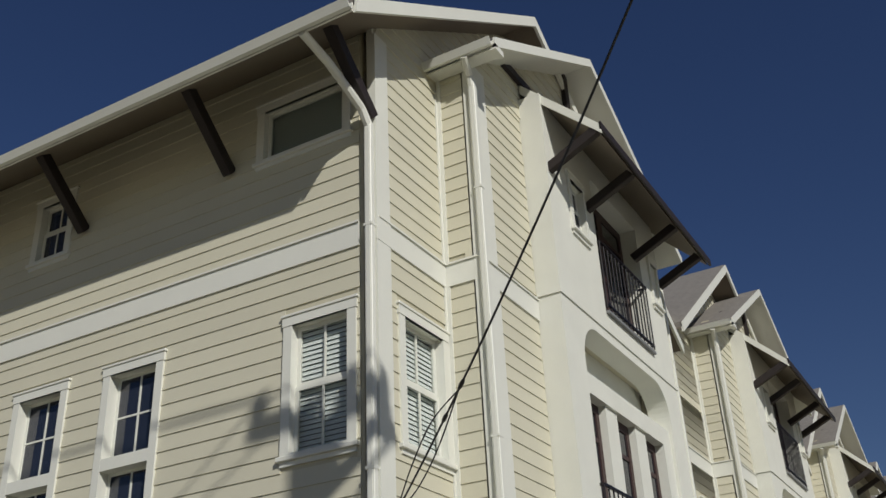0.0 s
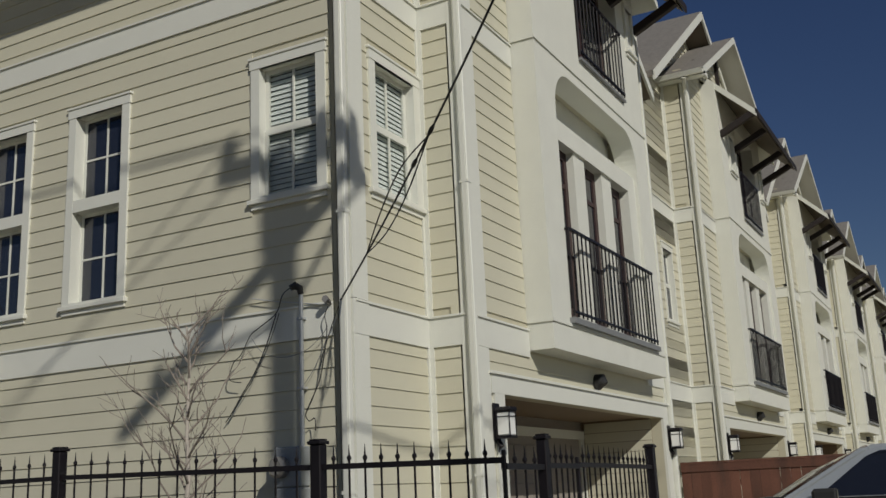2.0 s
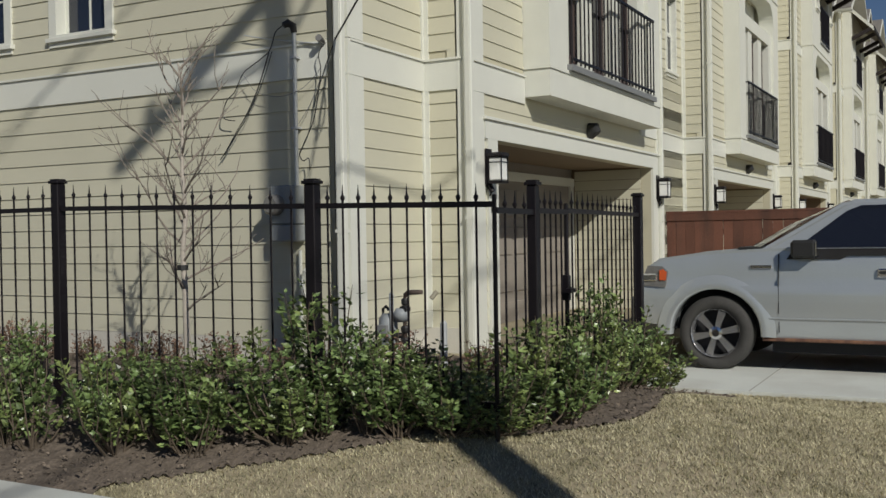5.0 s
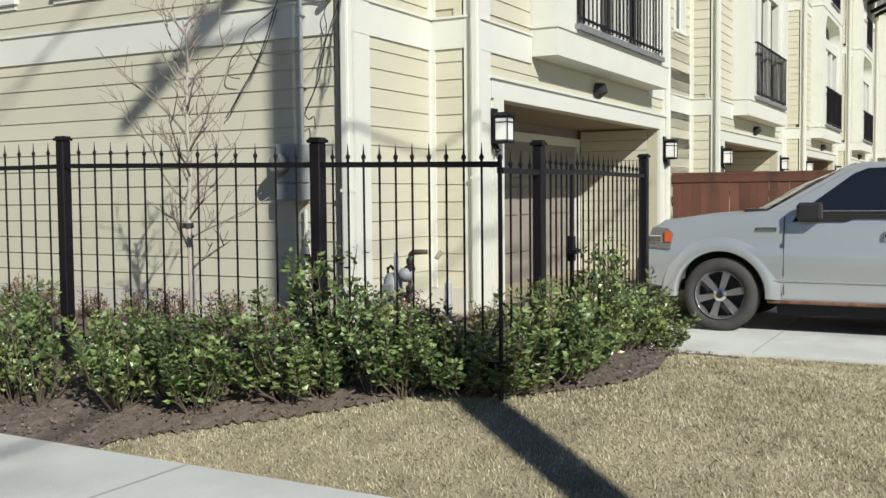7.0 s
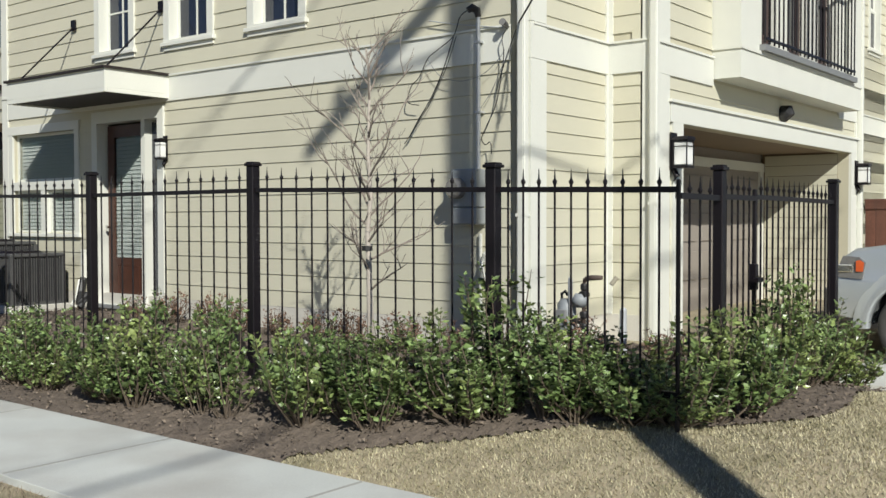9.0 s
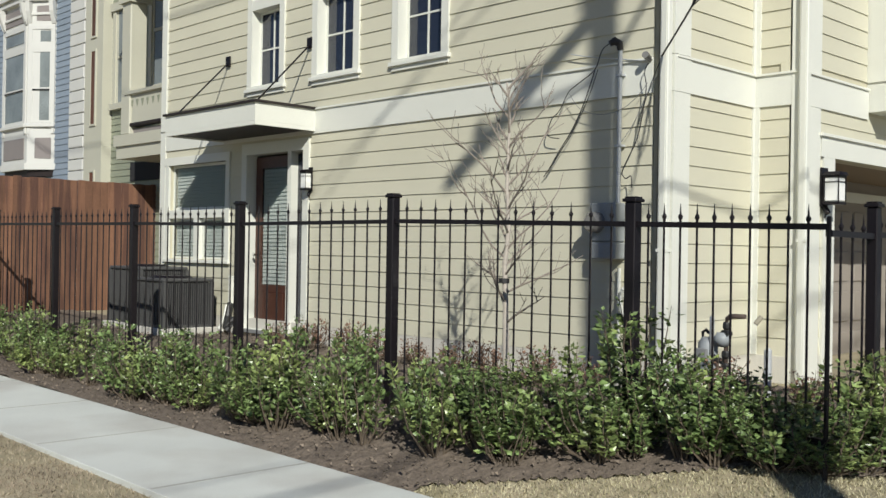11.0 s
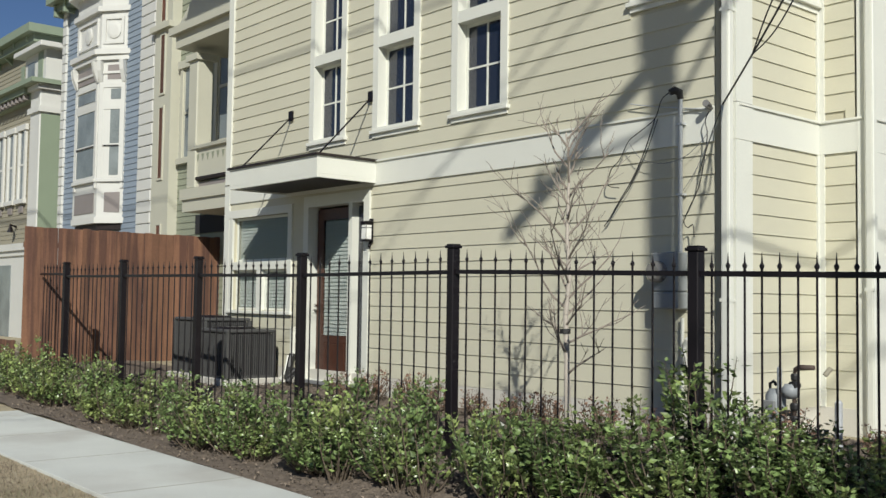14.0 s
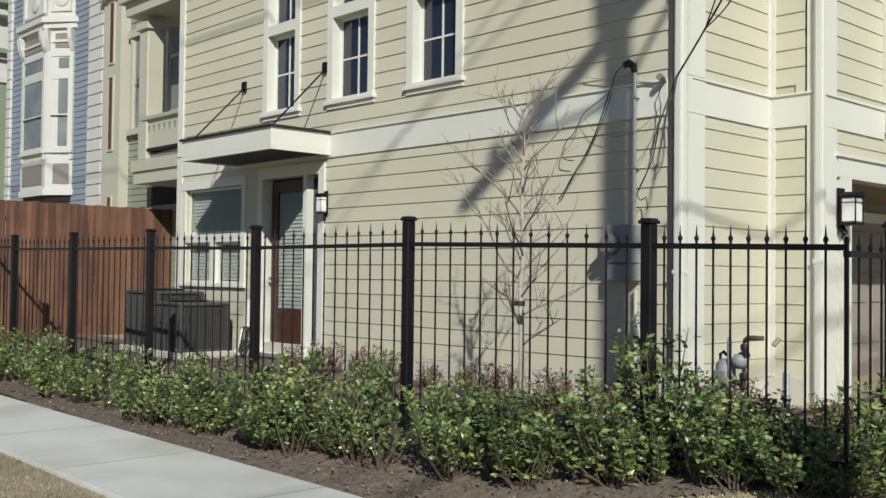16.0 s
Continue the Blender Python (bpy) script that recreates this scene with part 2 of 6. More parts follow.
def clad(parent, origin, rz, width, z0, z1, holes, joined=None):
    """Lap siding on a wall: from the origin along the direction rz, with openings (a, b, za, zb) left out."""
    n = int(round((z1 - z0) / LAP))
    step = (z1 - z0) / n
    c, s = math.cos(rz), math.sin(rz)
    for i in range(n):
        z = z0 + i * step
        hs = [(a, b) for a, b, za, zb in holes if za < z + step * 0.6 and zb > z + step * 0.4]
        for a, b in cut((0, width), hs):
            if joined is None:
                share("plank", board_mesh, parent, (origin[0] + c * a, origin[1] + s * a, z), (b - a, 1, step / LAP), rz)
            else:
                m = Matrix.Translation((origin[0] + c * a, origin[1] + s * a, z)) @ Matrix.Rotation(rz, 4, "Z") @ Matrix.Diagonal((b - a, 1, 1, 1))
                t = board(1.0, step)
                t.transform(m)
                tmp = bpy.data.meshes.new("tmp")
                t.to_mesh(tmp)
                t.free()
                joined.from_mesh(tmp)
                bpy.data.meshes.remove(tmp)


def wall_mesh(width, z0, z1, holes, th=0.16):
    """A wall along +x from 0 to width, outer face on y = 0, thickness inwards, with rectangular openings."""
    bm = bmesh.new()
    xs = sorted({0.0, width, *[v for h in holes for v in h[:2]]})
    for a, b in zip(xs, xs[1:]):
        hs = [(h[2], h[3]) for h in holes if h[0] <= a + 1e-4 and h[1] >= b - 1e-4]
        for c, d in cut((z0, z1), hs):
            bx(bm, a, b, 0.0, th, c, d)
    bmesh.ops.remove_doubles(bm, verts=bm.verts, dist=1e-4)
    return bm


def ring(x0, x1, z0, z1, left, right, foot, head, ya, yb):
    """A rectangular frame as one connected mesh between the depths ya and yb."""
    bm = bmesh.new()
    o = [(x0, z0), (x1, z0), (x1, z1), (x0, z1)]
    i = [(x0 + left, z0 + foot), (x1 - right, z0 + foot), (x1 - right, z1 - head), (x0 + left, z1 - head)]
    v = [[bm.verts.new((x, y, z)) for x, z in q] for q in (o, i) for y in (ya, yb)]
    for k in range(4):
        n = (k + 1) % 4
        bm.faces.new((v[0][k], v[0][n], v[2][n], v[2][k]))
        bm.faces.new((v[1][n], v[1][k], v[3][k], v[3][n]))
        bm.faces.new((v[0][n], v[0][k], v[1][k], v[1][n]))
        bm.faces.new((v[2][k], v[2][n], v[3][n], v[3][k]))
    bmesh.ops.recalc_face_normals(bm, faces=bm.faces)
    return bm


def window(parent, origin, rz, a, b, z0, z1, style="hung", blind=True, casing=0.11):
    """A window whose casing fills a..b, z0..z1 of the wall at origin; window > sash, pane, sill, blind."""
    w, h = b - a, z1 - z0
    ob = part("window", ring(0, w, 0.05, h - 0.10, casing, casing, 0.03, 0.02, -0.035, 0.15 if style == "stack" else 0.10), M["trim"], parent)
    ob.location = (origin[0] + math.cos(rz) * a, origin[1] + math.sin(rz) * a, z0)
    ob.rotation_euler = (0, 0, rz)
    part("head", box(-0.012, w + 0.012, -0.042, 0.0, h - 0.12, h - 0.02), M["trim"], ob)
    part("drip_cap", box(-0.03, w + 0.03, -0.055, 0.0, h - 0.02, h + 0.012, 0.005), M["trim"], ob)
    if style == "stack":
        part("mullion", box(casing, w - casing, -0.033, 0.13, h * 0.5 - 0.07, h * 0.5 + 0.07), M["trim"], ob)
    part("sill", box(-0.03, w + 0.03, -0.065, 0.06, 0.0, 0.05, 0.006), M["trim"], ob)
    part("apron", box(0.0, w, -0.03, 0.0, -0.05, -0.001), M["trim"], ob)
    ia, ib = casing, w - casing
    levels = [(0.06, h - 0.12)]
    if style == "stack":
        levels = [(0.06, h * 0.5 - 0.07), (h * 0.5 + 0.07, h - 0.12)]
    elif style == "hung":
        levels = [(0.06, h * 0.5), (h * 0.5, h - 0.12)]
    for k, (za, zb) in enumerate(levels):
        y = (0.105 if style == "stack" else 0.05) + (0.022 if style == "hung" and k else 0.0)
        f = 0.035 if style == "stack" else 0.045
        sash = boxes((ia, ia + f, y, y + 0.03, za, zb), (ib - f, ib, y, y + 0.03, za, zb), (ia + f, ib - f, y, y + 0.03, za, za + f), (ia + f, ib - f, y, y + 0.03, zb - f, zb))
        if style != "slide":
            bx(sash, (ia + ib) / 2 - 0.011, (ia + ib) / 2 + 0.011, y + 0.002, y + 0.022, za + f, zb - f)
        if style == "stack":
            bx(sash, ia + f, ib - f, y + 0.003, y + 0.021, (za + zb) / 2 - 0.011, (za + zb) / 2 + 0.011)
        part("sash", sash, M["trim"], ob)
        p = part("pane", box(ia + f, ib - f, y + 0.012, y + 0.017, za + f, zb - f), M["clearglass" if blind else "glass"], ob)
        p.visible_shadow = False
    if style == "slide":
        part("shade", box(ia + 0.01, ib - 0.01, 0.107, 0.115, 0.06, h - 0.06), M["shade"], ob, "plain grey-green roller shade")
    elif blind:
        bl = bmesh.new()
        za, zb = 0.06, h - 0.12
        n = int((zb - za) / 0.052)
        for i in range(n):
            z = za + (zb - za) * (i + 0.5) / n
            prism(bl, [(ia + 0.01, 0.107, z - 0.026), (ia + 0.01, 0.110, z - 0.027), (ia + 0.01, 0.126, z + 0.021), (ia + 0.01, 0.123, z + 0.022)], (ib - ia - 0.02, 0, 0))
        part("blind", bl, M["blind"], ob, "pale horizontal slat blind")
    return ob


def downspout(parent, x, y, z0, z1, top=(), w=0.07, d=0.06):
    """A square-section white rain pipe with straps and elbows."""
    bm = boxes((x - w / 2, x + w / 2, y - d / 2, y + d / 2, z0, z1, 0.008), (x - w / 2 + 0.02, x + w / 2 - 0.02, y - d / 2 - 0.006, y + d / 2 + 0.006, z0, z1))
    for i in range(3):
        z = z0 + (z1 - z0) * (i + 0.5) / 3
        bx(bm, x - w / 2 - 0.005, x + w / 2 + 0.005, y - d / 2 - 0.008, y + d / 2 + 0.008, z, z + 0.03)
    if top:
        tube(bm, [(x, y, z1 - 0.02), *top], 0.05, 8)
    return part("downspout", bm, M["trim"], parent, "white painted rain pipe")


def slab(pts, th):
    """A roof plane: outline and thickness straight down."""
    return prism(bmesh.new(), pts, (0, 0, -th))


U = 10.28                    # width of one house of the row
P, B = 0.47, 0.80            # facade of the projecting part, front of the stucco bay
ZB = 0.55                    # top of the foundation
EAVE, RIDGE = (-1.14, 8.61), (3.73, 11.90)
SL = (RIDGE[1] - EAVE[1]) / (RIDGE[0] - EAVE[0])


def gutter(parent, a, b, depth=0.10):
    """A K-shaped gutter between two points on a level line."""
    a, b = Vector(a), Vector(b)
    d = (b - a).normalized()
    o = Vector((d.y, -d.x, 0))
    prof = [(0, 0), (0.015, -0.085), (0.07, -0.09), (0.10, -0.03), (0.115, 0.0), (0.105, 0.0), (0.09, -0.028), (0.064, -0.078), (0.022, -0.074), (0.008, 0.0)]
    pts = [a + o * (p - 0.0) + Vector((0, 0, q)) for p, q in prof]
    return part("gutter", prism(bmesh.new(), pts, b - a), M["trim"], parent, "white metal gutter")


def strut(parent, a, b, w=0.11, h=0.14, name="bracket"):
    a, b = Vector(a), Vector(b)
    d = (b - a)
    side = d.cross(Vector((0, 0, 1))).normalized() * (w / 2)
    up = side.cross(d).normalized() * (h / 2)
    bm = prism(bmesh.new(), [a + side + up, a - side + up, a - side - up, a + side - up], d)
    bmesh.ops.bevel(bm, geom=bm.edges[:], offset=0.008, segments=1, affect="EDGES")
    return part(name, bm, M["darkwood"], parent, "dark stained timber brace")


def railing(parent, o, rz, w, z0, z1, n, belly=0.0, bars=True):
    """A juliet rail in front of an opening: rails and uprights; belly bows the uprights outwards at the foot."""
    bm = box(0, w, -0.02, 0.02, z1 - z0 - 0.03, z1 - z0)
    ob = part("balcony_rail", bm, M["iron"], parent, "black iron balcony rail")
    ob.location, ob.rotation_euler = (o[0], o[1], z0), (0, 0, rz)
    bar = bmesh.new()
    h = z1 - z0
    if belly:
        tube(bar, [(0, 0, h - 0.02), (0, 0, h * 0.6), (0, -belly * 0.7, h * 0.38), (0, -belly, h * 0.2), (0, -belly * 0.5, 0.08), (0, 0, 0.04)], 0.011, 5)
    else:
        tube(bar, [(0, 0, 0.02), (0, 0, h - 0.01)], 0.011, 5)
    me = mesh_of("baluster", bar, M["iron"])
    for i in range(n):
        share("baluster", me, ob, (w * (i + 0.0) / (n - 1), 0, 0))
    # return bars to the wall at both ends
    part("bottom_rail", box(0, w, -0.018, 0.018, 0.06, 0.085), M["iron"], ob)
    parts("end_bar", ((-0.012, 0.012, 0.0, 0.12, h - 0.03, h), (w - 0.012, w + 0.012, 0.0, 0.12, h - 0.03, h)), M["iron"], ob)
    return ob


def leaf_door(parent, o, rz, a, b, z0, z1, depth):
    """A tall dark-framed glazed door leaf set back in the bay."""
    w = b - a
    fr = boxes((0, 0.10, depth, depth + 0.05, 0, z1 - z0), (w - 0.10, w, depth, depth + 0.05, 0, z1 - z0), (0.10, w - 0.10, depth, depth + 0.05, 0, 0.22),
               (0.10, w - 0.10, depth, depth + 0.05, z1 - z0 - 0.12, z1 - z0), (0.10, w - 0.10, depth + 0.005, depth + 0.04, (z1 - z0) * 0.78, (z1 - z0) * 0.78 + 0.06))
    ob = part("door", fr, M["frame"], parent, "dark-framed glazed balcony door")
    ob.location, ob.rotation_euler = (o[0] + math.cos(rz) * a, o[1] + math.sin(rz) * a, z0), (0, 0, rz)
    g = part("pane", box(0.10, w - 0.10, depth + 0.02, depth + 0.026, 0.22, z1 - z0 - 0.12), M["darkglass"], ob)
    g.visible_shadow = False
    return ob


def raked_board(bm, x, ya, yb, yc, yd, z):
    """One lap board on a gable facing +x: ya..yb along its foot, yc..yd along its top."""
    v = [bm.verts.new(p) for p in ((x, ya, z), (x + 0.022, ya, z), (x + 0.022, yb, z), (x, yb, z), (x, yc, z + LAP), (x + 0.005, yc, z + LAP), (x + 0.005, yd, z + LAP), (x, yd, z + LAP))]
    for q in ((3, 2, 1, 0), (1, 2, 6, 5), (4, 5, 6, 7), (0, 1, 5, 4), (2, 3, 7, 6), (0, 4, 7, 3)):
        bm.faces.new([v[k] for k in q])


def arch_panel(y0, y1, z0, z1, n=10):
    """Outline of a flat arch with rounded shoulders, in the y-z plane."""
    r = 0.52
    pts = [(y0, z0)]
    for i in range(n + 1):
        t = math.pi / 2 * i / n
        pts.append((y0 + r - r * math.cos(t), z1 - r + r * math.sin(t)))
    for i in range(n + 1):
        t = math.pi / 2 * i / n
        pts.append((y1 - r + r * math.sin(t), z1 - r + r * math.cos(t)))
    pts.append((y1, z0))
    return pts


def townhouse(i):
    """One house of the row; house 0 stands at the corner and shows its long side wall."""
    near = i < 2
    o = i * U
    h = thing("townhouse", "three-storey cream lap-sided townhouse with white stucco bay" if i else "cream lap-sided corner townhouse with white trim and dark brackets", "townhouse", "row of townhouses")
    H90 = math.pi / 2
    joined = None if near else bmesh.new()

    # recessed wall between the projecting parts
    ra = 0.0 if i == 0 else 8.35 - U
    wy = (0.36, 1.36) if i == 0 else (0.27, 0.98)
    gap = 0.10 if i == 0 else 0.05
    wh = (wy[0] - ra + gap, wy[1] - ra - gap, 4.46, 5.84)
    rec = part("wall", wall_mesh(1.42 - ra, 0.0, 9.45, [wh]), M["core"], h, "recessed cream lap-sided wall")
    rec.location, rec.rotation_euler = (0, o + ra, 0), (0, 0, H90)
    window(h, (0, o), H90, wy[0], wy[1], 4.40, 5.95, "hung", i == 0, 0.11 if i == 0 else 0.06)
    hole = [(wy[0] - ra, wy[1] - ra, 4.40, 5.95), (0, 9, 2.97, 3.27), (0, 9, 6.53, 6.80)]
    if i == 0:
        hole.append((0, 0.24, 0, 10))
    hole.append((1.36 - ra, 2.0, 0, 20))
    clad(rec if near else h, (0, 0) if near else (0, o + ra), 0 if near else H90, 1.42 - ra, ZB, 9.25, hole, joined)
    # return of the projection, facing the street
    ret = part("wall", wall_mesh(P, 0.0, 9.6, []), M["core"], h, "narrow cream lap-sided return wall")
    ret.location = (0, o + 1.42, 0)
    clad(ret if near else h, (0, 0) if near else (0, o + 1.42), 0, P, ZB, 9.55, [(0, 9, 2.97, 3.27), (0, 9, 6.53, 6.80), (0, 0.05, 0, 20), (P - 0.09, P, 0, 20)], joined)
    far = part("wall", wall_mesh(P, 0.0, 9.6, []), M["siding"], h)
    far.location, far.rotation_euler = (P, o + 8.35, 0), (0, 0, math.pi)

    # front of the projection, with garage opening and the bay's openings
    gy = (2.12, 7.94, 0.0, 2.50)
    doors = [(3.56, 4.28), (4.68, 5.36), (5.76, 6.44)]
    fw = part("wall", wall_mesh(6.93, 0.0, 9.75, [(gy[0] - 1.42, gy[1] - 1.42, -0.01, 2.50), (3.4 - 1.42, 6.9 - 1.42, 3.4, 6.75), (3.4 - 1.42, 7.2 - 1.42, 7.15, 9.4)]), M["core"], h, "cream lap-sided front wall")
    fw.location, fw.rotation_euler = (P, o + 1.42, 0), (0, 0, H90)
    clad(fw if near else h, (0, 0) if near else (P, o + 1.42), 0 if near else H90, 6.93, ZB, 9.7,
         [(0, 0.39, 0, 20), (6.75, 9, 0, 20), (gy[0] - 1.62, gy[1] - 1.22, 0, 2.68), (0, 9, 2.97, 3.27), (0, 9, 6.53, 6.80), (2.9 - 1.42, 7.37 - 1.42, 3.0, 20)], joined)
    if not near:
        part("siding", joined, M["siding_joined"], h, "cream lap siding")["kind"] = "stuff"

    # bands and corner boards
    bands = []
    for za, zb in ((2.97, 3.27), (6.53, 6.80)):
        bands += [(0.0, 0.030, o + ra + (0.002 if i else 0.0), o + 1.42, za, zb), (0.031, P + 0.030, o + 1.39, o + 1.42, za, zb), (P, P + 0.030, o + 1.421, o + 2.905, za, zb), (P, P + 0.030, o + 7.36, o + 8.35, za, zb)]
        bands += [(0.0, 0.05, o + ra, o + 1.389, zb, zb + 0.022), (P + 0.001, P + 0.05, o + 1.39, o + 2.90, zb, zb + 0.022), (0.051, P + 0.05, o + 1.37, o + 1.389, zb, zb + 0.022)]
    parts("band_board", bands, M["trim"], h)
    cb = [(0.0, 0.028, o + 1.362, o + 1.42, ZB, 9.3), (0.028, 0.075, o + 1.392, o + 1.42, ZB, 9.5), (P - 0.06, P + 0.034, o + 1.386, o + 1.42, 0.1, 9.5), (P, P + 0.034, o + 1.42, o + 1.81, 0.1, 2.965),
          (P, P + 0.034, o + 1.42, o + 1.81, 3.295, 6.525), (P, P + 0.034, o + 1.42, o + 1.81, 6.825, 9.6), (P, P + 0.034, o + 8.17, o + 8.384, 0.1, 2.965), (P, P + 0.034, o + 8.17, o + 8.384, 3.3, 9.5)]
    if i == 0:
        cb += [(0.0, 0.036, -0.036, 0.22, 0.3, 2.965), (0.0, 0.036, -0.036, 0.22, 3.30, 6.525), (0.0, 0.036, -0.036, 0.22, 6.825, 9.25),
               (-0.075, 0.0, -0.036, 0.0, 0.3, 9.37), (0.0, 0.040, -0.040, 0.22, 2.966, 3.292), (0.0, 0.040, -0.040, 0.22, 6.526, 6.822)]
    if near:
        parts("plank", [(P - 0.18, P - 0.088, o + 1.398, o + 1.419, za, za + 0.10) for za in (3.293, 6.823)], M["siding"], h)
    parts("corner_board", cb, M["trim"], h)
    # garage surround, recess and door
    parts("garage_trim", ((P, P + 0.04, o + gy[0] - 0.24, o + gy[0], 0.08, 2.50), (P, P + 0.04, o + gy[1], o + gy[1] + 0.22, 0.08, 2.50), (P, P + 0.042, o + gy[0] - 0.30, o + gy[1] + 0.27, 2.50, 2.70),
                                      (P, P + 0.07, o + gy[0] - 0.34, o + gy[1] + 0.30, 2.70, 2.73)), M["trim"], h)
    # sides and ceiling carry the recess shade in their brown colour
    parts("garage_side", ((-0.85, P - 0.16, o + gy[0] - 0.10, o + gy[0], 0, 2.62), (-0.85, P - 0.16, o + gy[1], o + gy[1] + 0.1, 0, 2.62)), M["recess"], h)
    if near:
        parts("plank", [(-0.80, P - 0.165, o + gy[1] - 0.014, o + gy[1] - 0.001, 0.10 + 0.16 * k, 0.252 + 0.16 * k) for k in range(15)], M["siding"], h)
    part("garage_ceiling", box(-0.85, P - 0.16, o + gy[0], o + gy[1], 2.52, 2.62), M["recess"], h, "garage soffit, tan darkened for the recess shade")
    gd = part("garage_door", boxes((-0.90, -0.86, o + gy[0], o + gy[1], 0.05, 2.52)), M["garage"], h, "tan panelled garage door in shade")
    if near:
        parts("door_trim", ((-0.86, -0.81, o + gy[0], o + gy[1], 2.25, 2.38), (-0.86, -0.82, o + gy[0], o + gy[0] + 0.14, 0.05, 2.25), (-0.86, -0.82, o + gy[1] - 0.14, o + gy[1], 0.05, 2.25)), M["trim"], gd)
        pm = mesh_of("panel", box(0, 0.02, 0, 0.9, 0, 0.40, 0.012), M["garage"])
        for r in range(4):
            for c in range(5):
                share("panel", pm, gd, (-0.86, o + gy[0] + 0.32 + c * 1.07, 0.14 + r * 0.53))
    # stucco bay
    y0, y1 = o + 2.92, o + 7.35
    yl, yr = o + 3.52, o + 6.78
    zt = 9.92
    bay = bmesh.new()
    face = []
    face += [(P + 0.001, B, y0, yl, 3.05, zt), (P + 0.001, B, yr, y1, 3.05, zt), (P + 0.001, B, yl, yr, 3.05, 3.40), (P + 0.001, B, yl, yr, 6.72, 7.16)]
    # storey above: small windows beside the opening
    op3 = (o + 4.52, o + 6.42)
    for a, b, za, zb in ((yl, o + 3.60, 7.16, zt), (o + 3.60, o + 4.14, 7.16, 8.08), (o + 3.60, o + 4.14, 8.98, zt), (o + 4.14, op3[0], 7.16, zt), (op3[0], op3[1], 9.35, zt), (op3[1], yr, 7.16, zt)):
        face.append((P + 0.001, B, a, b, za, zb))
    parts("stucco_panel", face, M["stucco"], h)
    # arch head over the balcony doors: spandrels cut round
    apts = arch_panel(yl, yr, 6.05, 6.719)
    n = len(apts) // 2
    for half, corner in ((apts[1:n], (yl, 6.719)), (apts[n:-1], (yr, 6.719))):
        prism(bay, [(P + 0.002, y, z) for y, z in [corner, *half]], (B - P - 0.002, 0, 0))
    # panel below the arch holding the doors
    xs = [yl, o + doors[0][0], o + doors[0][1], o + doors[1][0], o + doors[1][1], o + doors[2][0], o + doors[2][1], yr]
    for a, b in zip(xs[0::2], xs[1::2]):
        part("pier", box(P - 0.10, B - 0.10 if a > yl + 0.1 and b < yr - 0.1 else B - 0.06, a, b, 3.40, 5.78), M["stucco"], h)
    part("lintel", box(P - 0.10, B - 0.06, yl, yr, 5.78, 6.06), M["stucco"], h)
    bx(bay, P - 0.16, P - 0.10, yl, yr, 6.06, 6.75)
    bmesh.ops.recalc_face_normals(bay, faces=bay.faces)
    b_ob = part("arch_niche", bay, M["stucco"], h, "white stucco arched niche")
    parts("moulding", ((B, B + 0.018, y0 - 0.018, y1 + 0.018, 3.36, 3.40), (P, B, y0 - 0.018, y0, 3.36, 3.40), (B, B + 0.02, y0 - 0.02, y1 + 0.02, 6.86, 6.90), (P, B, y0 - 0.02, y0, 6.86, 6.90)), M["stucco"], b_ob)
    parts("balcony_ledge", ((B - 0.08, B + 0.07, yl - 0.06, yr + 0.16, 3.401, 3.47), (B - 0.08, B + 0.05, op3[0], op3[1], 7.161, 7.20)), M["grey"], b_ob)
    for a, b in doors:
        leaf_door(h, (B - 0.12, o), H90, a, b, 3.47, 5.78, 0.08)
    for a, b in ((op3[0] - o, op3[0] - o + 0.95), (op3[0] - o + 0.95, op3[1] - o)):
        leaf_door(h, (B - 0.16, o), H90, a, b, 7.20, 9.34, 0.10)
    railing(h, (B + 0.05, yl - 0.02), H90, yr - yl + 0.10, 3.47, 4.58, 24)
    railing(h, (B + 0.03, op3[0]), H90, op3[1] - op3[0], 7.22, 8.30, 14)
    window(h, (B, o), H90, 3.58, 4.16, 8.05, 9.00, "hung", False, 0.07)
    window(h, (B + 0.003, o), H90, 6.80, 7.20, 8.15, 9.05, "hung", False, 0.06)
    part("vent", tube(bmesh.new(), [(P + 0.02, o + 5.06, 2.84), (P + 0.10, o + 5.06, 2.84), (P + 0.13, o + 5.06, 2.80)], [0.11, 0.11, 0.06], 14), M["plastic"], h, "round black vent hood")

    # roofs
    xf, xb = 0.52, -9.6 if i == 0 else -8.5
    ry, rz_ = o + RIDGE[0], RIDGE[1]
    ey0, ey1 = o + EAVE[0], o + 2 * RIDGE[0] - EAVE[0]
    if i:
        ey0, e0z = o - 0.9, EAVE[1] + (0.24) * SL
    else:
        e0z = EAVE[1]
    if i < 5:
        ey1c = o + U - 1.14
        ez1 = RIDGE[1] - SL * (ey1c - ry)
    else:
        ey1c, ez1 = ey1, EAVE[1]
    rb = slab([(xf, ey0, e0z + 0.10), (xf, ry, rz_ + 0.10), (xb, ry, rz_ + 0.10), (xb, ey0, e0z + 0.10)], 0.10)
    prism(rb, [(xf, ry, rz_ + 0.10), (xf, ey1c, ez1 + 0.10), (xb, ey1c, ez1 + 0.10), (xb, ry, rz_ + 0.10)], (0, 0, -0.10))
    part("roof", rb, M["roof"], h, "grey shingle gable roof")
    # white rake boards, soffit and fascia
    rk = bmesh.new()
    for ya, za, yb, zb in ((ey0, e0z, ry, rz_), (ry, rz_, ey1c, ez1)):
        prism(rk, [(xf + 0.03, ya, za + 0.085), (xf + 0.03, yb, zb + 0.085), (xf + 0.03, yb, zb - 0.10), (xf + 0.03, ya, za - 0.10)], (-0.045, 0, 0))
    part("rake_board", rk, M["trim"], h, "white rake board")
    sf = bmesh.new()
